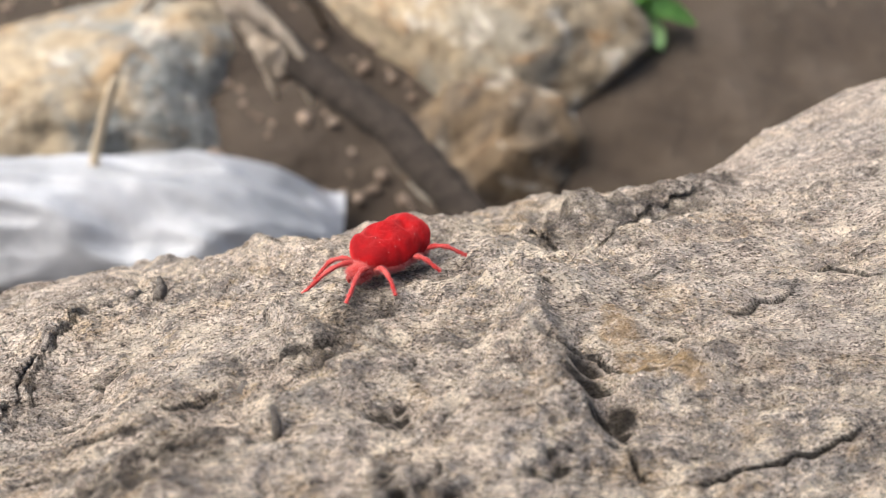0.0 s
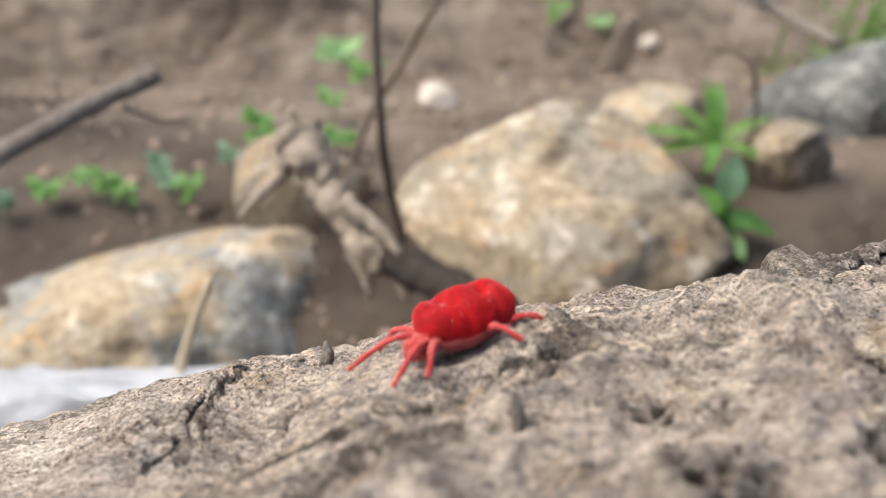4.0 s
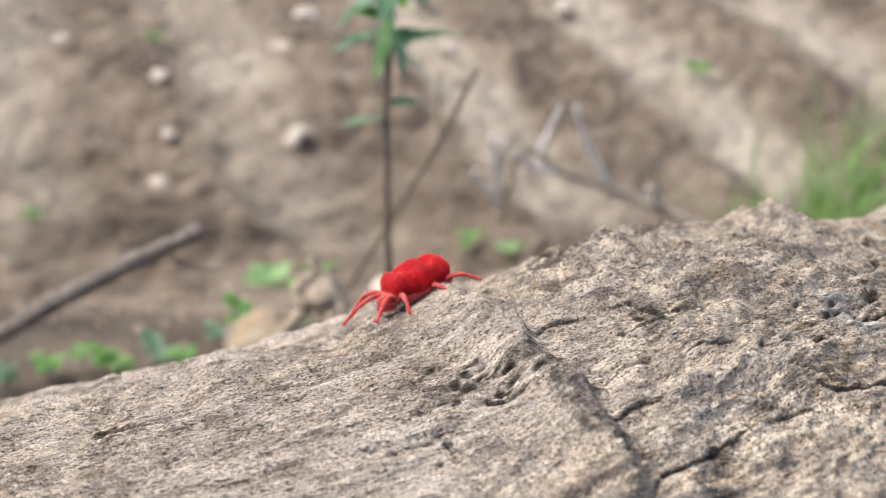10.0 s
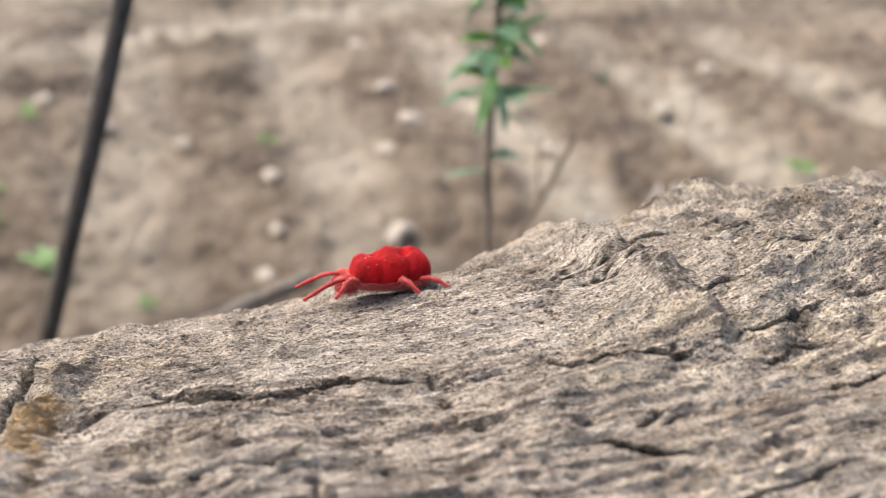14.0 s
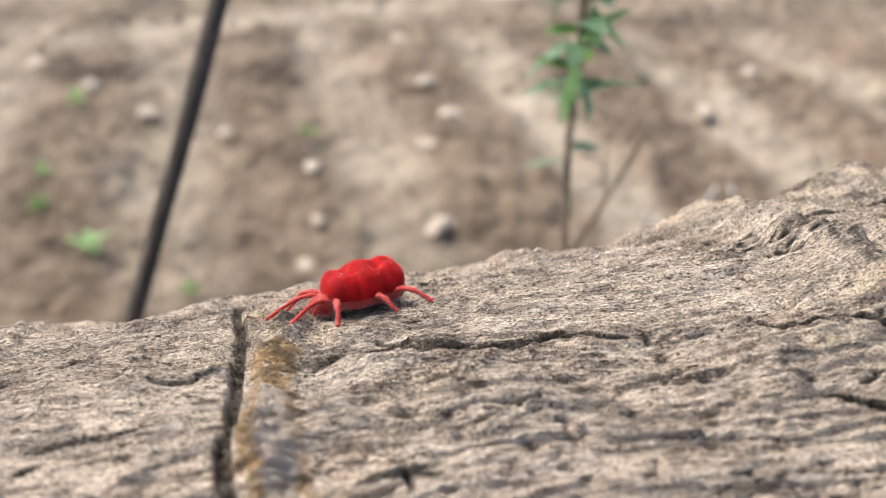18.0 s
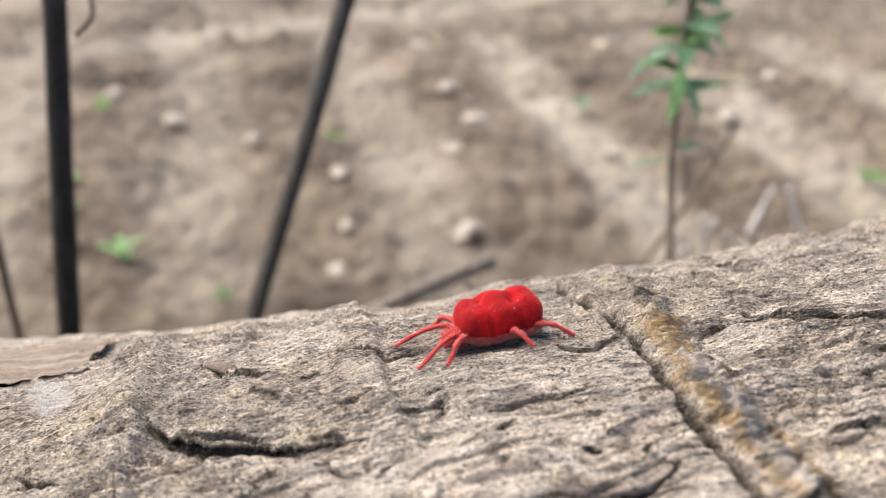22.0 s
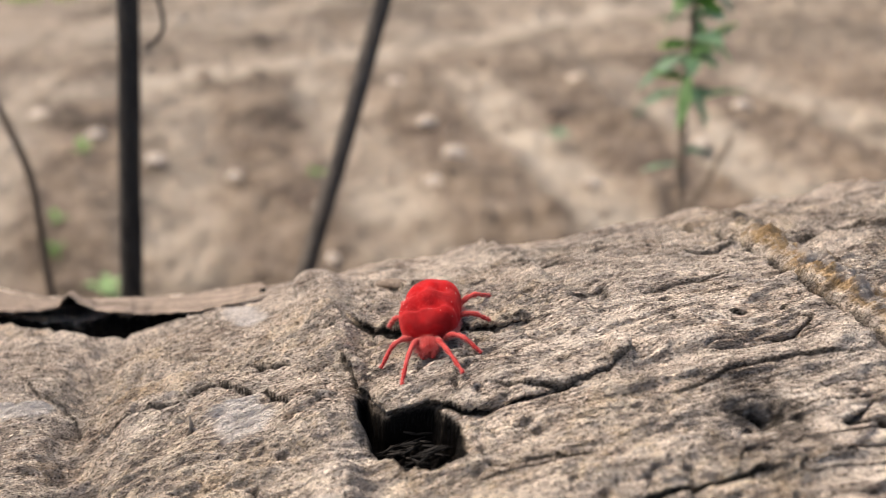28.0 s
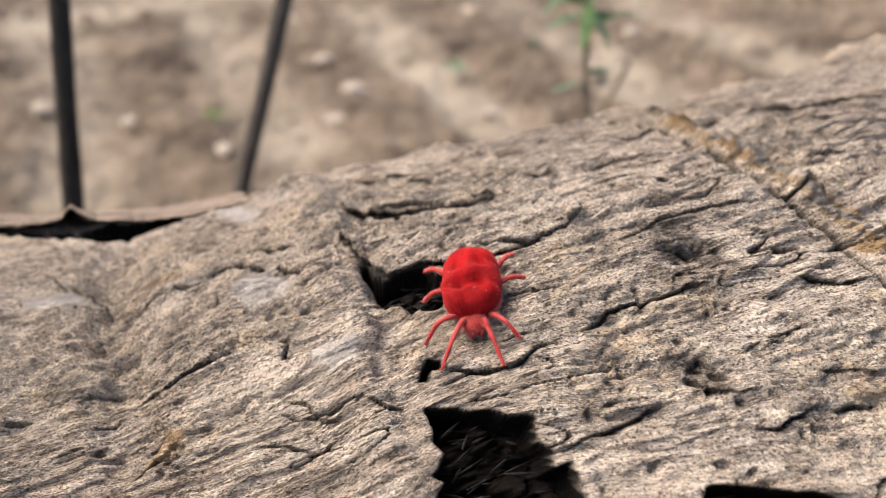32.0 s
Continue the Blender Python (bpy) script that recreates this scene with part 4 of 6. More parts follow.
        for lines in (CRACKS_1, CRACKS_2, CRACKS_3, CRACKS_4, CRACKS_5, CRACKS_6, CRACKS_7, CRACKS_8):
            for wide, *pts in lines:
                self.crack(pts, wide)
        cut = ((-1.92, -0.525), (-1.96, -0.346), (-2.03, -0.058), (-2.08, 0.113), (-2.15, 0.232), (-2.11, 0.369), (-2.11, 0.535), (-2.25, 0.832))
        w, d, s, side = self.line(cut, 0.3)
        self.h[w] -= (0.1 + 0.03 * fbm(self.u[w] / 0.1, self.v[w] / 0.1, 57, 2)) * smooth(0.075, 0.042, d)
        self.dirt_shade[w] = np.maximum(self.dirt_shade[w], 0.62 * smooth(0.07, 0.045, d))
        self.flake(((9.11, -1.200), (9.78, -1.201), (10.55, -1.200), (11.13, -1.202), (11.69, -1.200), (11.29, -1.202), (10.56, -1.146), (9.83, -1.054), (9.38, -1.070)), 0.015, 99.0, 0.05)
        self.mark(self.stain_shade, ((9.71, -1.200), (10.47, -1.201), (11.14, -1.201)), 0.3, 0.45)
        self.flake(((3.23, -1.200), (4.08, -1.200), (4.80, -1.202), (5.46, -1.201), (5.30, -1.197), (4.99, -1.153), (4.56, -1.071), (4.30, -0.934), (4.12, -0.829), (3.86, -0.799)), 0.03, 99.0, 0.012)
        self.flake(((-6.37, -0.130), (-6.30, -0.090), (-6.15, -0.058), (-5.73, -0.012), (-5.29, 0.045), (-4.15, 0.120), (-4.17, 0.052), (-4.64, -0.073), (-5.00, -0.220), (-5.42, -0.253), (-5.65, -0.253), (-6.04, -0.208)), 0.05, -4.3)
        self.flake(((-6.52, 0.002), (-6.25, -0.036), (-5.86, -0.006), (-5.29, 0.066), (-4.17, 0.15), (-4.2, 0.275), (-4.87, 0.290), (-5.45, 0.275), (-5.86, 0.272), (-5.99, 0.246), (-6.23, 0.214), (-6.43, 0.188), (-6.49, 0.162), (-6.51, 0.130), (-6.58, 0.116), (-6.57, 0.085)), 0.05, -4.4)
        w, d, s, side = self.line(((-1.64, -0.086), (-1.84, 0.192), (-1.71, 0.432), (-1.76, 0.608)), 0.4)
        self.h[w] += smooth(0.3, 0.12, d) * (0.1 * np.abs(fbm(self.u[w] / 0.3, self.v[w] / 0.075, 58, 3)) - 0.05 * smooth(0.1, 0.3, fbm(self.u[w] / 0.3, self.v[w] / 0.14, 59, 2)))
        self.dirt_shade[w] = np.maximum(self.dirt_shade[w], 0.4 * smooth(0.25, 0.1, d) * smooth(0.2, 0.38, fbm(self.u[w] / 0.3, self.v[w] / 0.14, 59, 2)))
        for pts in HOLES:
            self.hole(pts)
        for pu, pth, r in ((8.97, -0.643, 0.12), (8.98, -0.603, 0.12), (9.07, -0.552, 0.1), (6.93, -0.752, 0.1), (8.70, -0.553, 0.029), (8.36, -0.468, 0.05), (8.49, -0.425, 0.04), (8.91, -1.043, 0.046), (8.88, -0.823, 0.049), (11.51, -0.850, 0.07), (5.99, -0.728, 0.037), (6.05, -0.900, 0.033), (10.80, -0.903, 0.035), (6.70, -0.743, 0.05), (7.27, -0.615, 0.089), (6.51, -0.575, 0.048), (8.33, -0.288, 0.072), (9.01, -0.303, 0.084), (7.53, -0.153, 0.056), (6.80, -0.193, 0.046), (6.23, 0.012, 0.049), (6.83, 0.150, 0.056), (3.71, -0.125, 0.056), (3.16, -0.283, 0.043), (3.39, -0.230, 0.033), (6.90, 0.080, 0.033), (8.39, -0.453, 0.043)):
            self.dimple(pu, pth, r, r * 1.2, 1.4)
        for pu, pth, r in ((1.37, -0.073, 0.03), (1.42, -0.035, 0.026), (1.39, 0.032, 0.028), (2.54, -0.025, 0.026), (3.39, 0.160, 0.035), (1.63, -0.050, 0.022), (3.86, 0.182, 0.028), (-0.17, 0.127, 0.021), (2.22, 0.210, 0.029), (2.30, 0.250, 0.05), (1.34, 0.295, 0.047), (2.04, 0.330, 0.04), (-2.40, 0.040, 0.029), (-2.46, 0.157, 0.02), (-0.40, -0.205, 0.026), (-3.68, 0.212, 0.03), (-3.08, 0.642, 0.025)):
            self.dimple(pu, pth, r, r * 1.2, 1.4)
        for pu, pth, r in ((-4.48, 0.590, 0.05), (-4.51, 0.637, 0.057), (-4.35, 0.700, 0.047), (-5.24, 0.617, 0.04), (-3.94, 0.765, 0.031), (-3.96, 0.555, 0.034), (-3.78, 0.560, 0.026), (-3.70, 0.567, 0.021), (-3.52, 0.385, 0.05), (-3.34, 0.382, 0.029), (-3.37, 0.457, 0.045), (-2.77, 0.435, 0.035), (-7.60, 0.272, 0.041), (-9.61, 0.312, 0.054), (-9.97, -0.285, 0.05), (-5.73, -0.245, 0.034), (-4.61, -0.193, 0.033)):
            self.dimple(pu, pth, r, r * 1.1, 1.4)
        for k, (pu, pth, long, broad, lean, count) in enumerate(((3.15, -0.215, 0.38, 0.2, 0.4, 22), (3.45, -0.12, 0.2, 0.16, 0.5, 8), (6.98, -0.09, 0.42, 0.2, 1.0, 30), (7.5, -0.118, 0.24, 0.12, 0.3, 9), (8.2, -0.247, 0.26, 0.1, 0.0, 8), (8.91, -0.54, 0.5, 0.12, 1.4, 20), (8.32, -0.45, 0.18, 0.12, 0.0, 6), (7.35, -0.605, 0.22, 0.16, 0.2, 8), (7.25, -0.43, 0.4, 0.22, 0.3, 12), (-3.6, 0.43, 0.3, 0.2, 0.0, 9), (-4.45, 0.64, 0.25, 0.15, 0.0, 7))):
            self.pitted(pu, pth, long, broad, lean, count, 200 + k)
        self.h -= 0.03 * smooth(-0.1, -0.4, self.th)
        # stains with edges of their own, and painted shade by the mound and ridge
        self.mark(self.stain_shade, ((3.86, -0.194), (3.82, -0.128), (3.78, -0.066), (3.8, 0.03)), 0.13, 0.7)
        self.mark(self.stain_shade, ((7.15, -0.45), (7.4, -0.41)), 0.3, 0.5)
        # dark hollow of the mound: a stain with its shade painted in
        self.mark(self.stain_shade, ((6.95, -0.748), (7.12, -0.80), (7.35, -0.87)), 0.24, 0.7)
        self.mark(self.stain_shade, ((3.0, -0.2), (3.3, -0.17)), 0.2, 0.4)
        self.mark(self.pale, ((7.05, -0.13), (6.85, -0.04)), 0.24, 0.4)
        self.mark(self.rust, ((9.45, -0.64), (9.78, -0.585)), 0.2, 0.6)
        self.mark(self.rust, ((9.39, -0.764), (9.36, -0.70)), 0.14, 0.45)
        self.mark(self.stain_shade, ((5.06, -0.565), (5.38, -0.57), (5.71, -0.6)), 0.28, 0.75)
        self.mark(self.stain_shade, cut, 0.05, 0.6)
        self.mark(self.stain_shade, ((-1.37, -0.302), (-1.61, -0.173)), 0.12, 0.7)
        self.mark(self.stain_shade, ((-4.08, 0.487), (-3.80, 0.507)), 0.2, 0.6)
        # dark right flank of the ridge, its shade put into the colour
        self.mark(self.stain_shade, ((4.00, -0.109), (3.97, 0.078)), 0.1, 0.6)
        self.mark(self.stain_shade, ((9.5, -1.15), (10.3, -1.15), (11.0, -1.19), (11.6, -1.26)), 0.36, 0.68)
        self.mark(self.rust, ((-1.64, -0.086), (-1.84, 0.192), (-1.71, 0.432), (-1.76, 0.608)), 0.22, 0.8)
        self.mark(self.pale, ((-1.72, 0.05), (-1.8, 0.25), (-1.74, 0.5)), 0.12, 0.5)
        self.mark(self.pale, ((-7.62, 0.02), (-7.58, 0.09)), 0.24, 0.6)
        self.mark(self.pale, ((-7.5, -0.45), (-7.42, -0.36)), 0.2, 0.6)
        self.mark(self.pale, ((-10.05, -0.28), (-9.75, -0.25)), 0.16, 0.6)
        self.mark(self.stain_shade, ((-9.75, -0.27), (-9.7, -0.22)), 0.1, 0.6)
        self.mark(self.pale, ((-7.3, 0.35), (-7.2, 0.37)), 0.16, 0.5)
        self.mark(self.stain_shade, ((-3.71, 0.406), (-3.54, 0.444)), 0.32, 0.75)
        self.mark(self.stain_shade, ((-4.50, 0.633), (-4.42, 0.651)), 0.2, 0.6)
        self.mark(self.rust, ((-9.16, 0.387), (-8.98, 0.355)), 0.14, 0.6)

    def build(self):
        self.carve()
        r = log_radius(self.u, self.th) + self.h * (np.abs(self.th) < 1.9)
        s, c = np.sin(self.th), np.cos(self.th)
        xyz = self.u[..., None] * LOG_ALONG - (r * s)[..., None] * LOG_BACK + (r * c)[..., None] * LOG_UP
        n, m = self.u.shape
        i = np.arange(n * m).reshape(n, m)
        j = np.roll(i, -1, axis=1)
        quads = np.stack([i[:-1], i[1:], j[1:], j[:-1]], -1).reshape(-1, 4)
        me = bpy.data.meshes.new("trunk_skin")
        fill_mesh(me, xyz.reshape(-1, 3) * CM, quads)
        grain = np.stack([self.u, self.bent, self.h], -1)
        me.attributes.new("grain", "FLOAT_VECTOR", "POINT").data.foreach_set("vector", grain.astype(np.float32).ravel())
        for name, f in (("stain_shade", self.stain_shade), ("rust", self.rust), ("pale", self.pale), ("dirt_shade", self.dirt_shade), ("gnarl", self.gnarl)):
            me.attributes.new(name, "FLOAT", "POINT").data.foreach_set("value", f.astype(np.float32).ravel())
        me.materials.append(WOOD)
        me.materials.append(ROT_SHADE)
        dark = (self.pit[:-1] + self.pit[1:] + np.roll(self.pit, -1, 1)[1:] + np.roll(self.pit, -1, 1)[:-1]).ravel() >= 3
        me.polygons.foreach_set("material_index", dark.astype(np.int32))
        return me

    def sunk_at(self, u, th):
        i, j = np.searchsorted(self.us, u), np.searchsorted(self.ths, th)
        return float(self.h[min(i, len(self.us) - 1), min(j, len(self.ths) - 1)])

    def at(self, u, th, lift=0.0):
        """A place on the skin, in the log's own space, in centimetres."""
        i, j = np.searchsorted(self.us, u), np.searchsorted(self.ths, th)
        r = float(log_radius(np.array(u), np.array(th))) + float(self.h[min(i, len(self.us) - 1), min(j, len(self.ths) - 1)]) + lift
        return Vector(u * LOG_ALONG - r * math.sin(th) * LOG_BACK + r * math.cos(th) * LOG_UP)


def build_log():
    skin = LogSkin()
    base = thing("fallen_log", "weathered grey-brown fallen log, cracked, with rotten holes and flaking bark", "log", [c * CM for c in LOG_AT])
    part("trunk", skin.build(), base)
    for flake in skin.flakes:
        part("bark_flake", skin.flake_mesh(*flake), base, "thin lifted flake of grey-brown wood")
    for end in (-45, 45):
        th = np.linspace(-math.pi, math.pi, 40, endpoint=False)
        r = log_radius(np.full(40, float(end)), th)
        rim = [Vector(end * LOG_ALONG - a * math.sin(t) * LOG_BACK + a * math.cos(t) * LOG_UP) * CM for a, t in zip(r, th)]
        faces = [(k, (k + 1) % 40, 40) for k in range(40)]
        part("cut_end", mesh_of("cut_end", rim + [Vector(end * LOG_ALONG) * CM], faces, PALEWOOD), base)
    rim_v, rim_f, steps = [], [], 150
    for i in range(steps + 1):
        u = -11.4 + 4.3 * i / steps
        foot = float(np.interp(u, (-11.4, -10.6, -9.9, -9.1, -8.27, -7.1), (-0.75, -0.735, -0.705, -0.67, -0.60, -0.55)))
        open_up = float(smooth(-12.4, -11.2, u) * (0.12 + 0.88 * smooth(-7.6, -9.3, u)) * smooth(-7.1, -7.5, u))
        rag = 0.05 * noise.noise(Vector((u * 2.3, 1, 2))) + 0.035 * noise.noise(Vector((u * 7, 4, 2)))
        peak = 0.3 * math.exp(-abs(u + 9.5) / 0.22) + 0.05 * math.exp(-(((u + 10.1) / 0.3) ** 2))
        for turn, lift in ((-0.23, -0.05), (-0.14, 0.09), (-0.07, 0.145 + 0.5 * rag), (0.0, 0.15 + rag + 0.7 * peak), (0.048 + rag * 0.4, 0.115 + rag + peak), (0.05 + rag * 0.4, 0.085 + rag + peak), (0.0, 0.11 + rag + 0.6 * peak), (-0.07, 0.1), (-0.14, 0.03)):
            th = foot + turn
            r = float(log_radius(np.array(u), np.array(th))) + lift * open_up + 0.025 * noise.noise(Vector((u * 9, th * 30, 0)))
            rim_v.append(Vector(u * LOG_ALONG - r * math.sin(th) * LOG_BACK + r * math.cos(th) * LOG_UP) * CM)
    for i in range(steps):
        for k in range(8):
            a = i * 9 + k
            rim_f.append((a, a + 9, a + 10, a + 1))
    strip = mesh_of("lifted_bark", rim_v, rim_f, GREYWOOD_PALE)
    strip.materials.append(ROT_SHADE)
    # underside painted near-black for the shade of the gap below it
    for f in strip.polygons:
        f.material_index = int(f.index % 8 >= 6)
    part("lifted_bark", strip, base, "curled strip of loose grey bark")
    rnd = random.Random(5)
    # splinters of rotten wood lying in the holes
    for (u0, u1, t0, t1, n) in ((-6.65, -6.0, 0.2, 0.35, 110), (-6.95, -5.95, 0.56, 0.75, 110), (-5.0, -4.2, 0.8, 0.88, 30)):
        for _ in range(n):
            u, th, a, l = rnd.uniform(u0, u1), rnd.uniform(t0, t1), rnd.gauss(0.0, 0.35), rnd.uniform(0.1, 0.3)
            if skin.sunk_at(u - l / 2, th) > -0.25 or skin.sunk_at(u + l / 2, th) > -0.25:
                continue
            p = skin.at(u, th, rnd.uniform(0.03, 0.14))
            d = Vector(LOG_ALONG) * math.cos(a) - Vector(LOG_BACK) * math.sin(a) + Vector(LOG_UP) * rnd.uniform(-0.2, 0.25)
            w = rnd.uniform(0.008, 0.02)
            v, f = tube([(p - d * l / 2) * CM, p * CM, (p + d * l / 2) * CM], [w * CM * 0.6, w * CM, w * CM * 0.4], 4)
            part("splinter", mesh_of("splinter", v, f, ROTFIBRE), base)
    # a thin sliver of bark lying along the log
    line = [skin.at(-5.87 + 0.73 * k / 6, -0.331 + 0.183 * k / 6, 0.07 - 0.008 * k) * CM for k in range(7)]
    v, f = tube(line, [c * CM for c in (0.03, 0.06, 0.062, 0.055, 0.05, 0.035, 0.012)], 7, 0.35, 4)
    part("bark_sliver", mesh_of("bark_sliver", v, f, GREYWOOD_PALE), base, "thin loose sliver of grey-brown bark")
    # a peg-like stub of bark and small upturned bark scraps
    for u, th, tall, w in ((6.39, -0.609, 0.24, 0.05), (6.15, -0.716, 0.12, 0.06), (-8.15, 0.018, 0.14, 0.03), (5.25, -1.15, 0.2, 0.08), (-5.33, 0.226, 0.12, 0.07)):
        p = skin.at(u, th, -0.03)
        top = skin.at(u + 0.05, th - 0.01, tall)
        mid = (p + top) / 2 + Vector((0.02, 0.01, 0))
        v, f = tube([p * CM, mid * CM, top * CM], [w * CM, w * 0.8 * CM, w * 0.35 * CM], 6, 0.4, int(u * 10))
        part("bark_stub", mesh_of("bark_stub", v, f, GREYWOOD), base)
    return skin


# ---- the red velvet mite ----
def mite_body_form(a, b):
    """A place on the body by angles round and up, in centimetres; x runs to the head."""
    ca, sa, cb, sb = math.cos(a), math.sin(a), math.cos(b), math.sin(b)
    def boxy(c, e):
        return math.copysign(abs(c) ** e, c)
    x, y, z = boxy(ca, 0.74 if ca > 0 else 0.95) * boxy(cb, 0.86), boxy(sa, 0.82) * boxy(cb, 0.86), boxy(sb, 0.92)
    wide = 1 + 0.1 * math.exp(-((x - 0.5) / 0.32) ** 2) - 0.07 * math.exp(-((x - 0.02) / 0.2) ** 2) + 0.05 * math.exp(-((x + 0.42) / 0.28) ** 2) - 0.2 * max(0, -x - 0.5)
    p = Vector((x * 0.408, y * 0.262 * wide, z * (0.222 - 0.025 * x)))
    up = max(0.0, z)
    # puffed lobes of the plump back, four large and a row along the flanks
    out = Vector((p.x / 0.18, p.y / 0.1, p.z / 0.05)).normalized()
    for cx, cy, cz, r, high in ((0.28, 0.15, 0.1, 0.15, 0.045), (0.28, -0.15, 0.1, 0.15, 0.045), (0.02, 0.24, 0.05, 0.13, 0.04), (0.02, -0.24, 0.05, 0.13, 0.04), (-0.25, 0.17, 0.08, 0.15, 0.04), (-0.25, -0.17, 0.08, 0.15, 0.04), (0.06, 0.0, 0.22, 0.12, 0.03), (-0.2, 0.0, 0.19, 0.15, 0.025), (0.14, 0.22, -0.1, 0.08, 0.016), (0.14, -0.22, -0.1, 0.08, 0.016), (-0.14, 0.24, -0.1, 0.08, 0.016), (-0.14, -0.24, -0.1, 0.08, 0.016)):
        p += out * high * math.exp(-((p - Vector((cx, cy, cz))).length / r) ** 2)
    for cx, cy, r, deep in ((0.17, 0.1, 0.08, 0.095), (0.17, -0.1, 0.08, 0.095), (-0.08, 0.12, 0.08, 0.08), (-0.08, -0.12, 0.08, 0.08), (0.31, 0.0, 0.09, 0.05), (0.15, 0.0, 0.05, 0.03), (-0.22, 0.09, 0.06, 0.03), (-0.22, -0.09, 0.06, 0.03)):
        p.z -= deep * up * math.exp(-(((p.x - cx) ** 2 + (p.y - cy) ** 2) / r**2))
    # creases down the flanks between the lobes
    for cx in (0.16, -0.12):
        fold = math.exp(-((p.x - cx) / 0.045) ** 2)
        p.y *= 1 - 0.08 * fold * min(1.0, abs(p.y) / 0.2)
        p.z -= 0.012 * fold * up
    p += 0.012 * Vector((noise.noise(p * 7), noise.noise(p * 7 + Vector((3, 1, 4))), noise.noise(p * 7 + Vector((9, 2, 6)))))
    if p.z < -0.13:
        p.z = -0.13 + (p.z + 0.13) * 0.3
    return p + Vector((-0.02, 0, 0.225 + 0.02 * (0.4 - abs(x))))


def hairs(spots, length, thick, material, seed, name="hair"):
    """Short three-sided hairs at (place, outward) spots, in centimetres."""
    rnd = random.Random(seed)
    verts, faces = [], []
    for p, out in spots:
        d = (out + Vector([rnd.gauss(0, 0.3) for _ in range(3)])).normalized()
        s = d.orthogonal().normalized()
        t = d.cross(s)
        k, l = len(verts), length * rnd.uniform(0.6, 1.25)
        for a in (0, 2.1, 4.2):
            verts.append((p + (s * math.cos(a) + t * math.sin(a)) * thick) * CM)
        verts.append((p + d * l) * CM)
        faces += [(k, k + 1, k + 3), (k + 1, k + 2, k + 3), (k + 2, k, k + 3)]
    return mesh_of(name, verts, faces, material)


LEGS = (
    # hip, then joints out to the foot, in the mite's space, centimetres (left side)
    ((0.380, 0.070, 0.170), (0.486, 0.114, 0.235), (0.644, 0.176, 0.210), (0.802, 0.237, 0.110), (0.926, 0.281, 0.025)),
    ((0.340, 0.120, 0.170), (0.410, 0.226, 0.240), (0.481, 0.331, 0.220), (0.542, 0.410, 0.110), (0.595, 0.463, 0.025)),
    ((-0.020, 0.220, 0.160), (-0.029, 0.317, 0.220), (-0.055, 0.405, 0.190), (-0.090, 0.475, 0.100), (-0.117, 0.519, 0.025)),
    ((-0.200, 0.200, 0.160), (-0.279, 0.297, 0.230), (-0.385, 0.376, 0.200), (-0.482, 0.429, 0.100), (-0.543, 0.464, 0.025)),
)


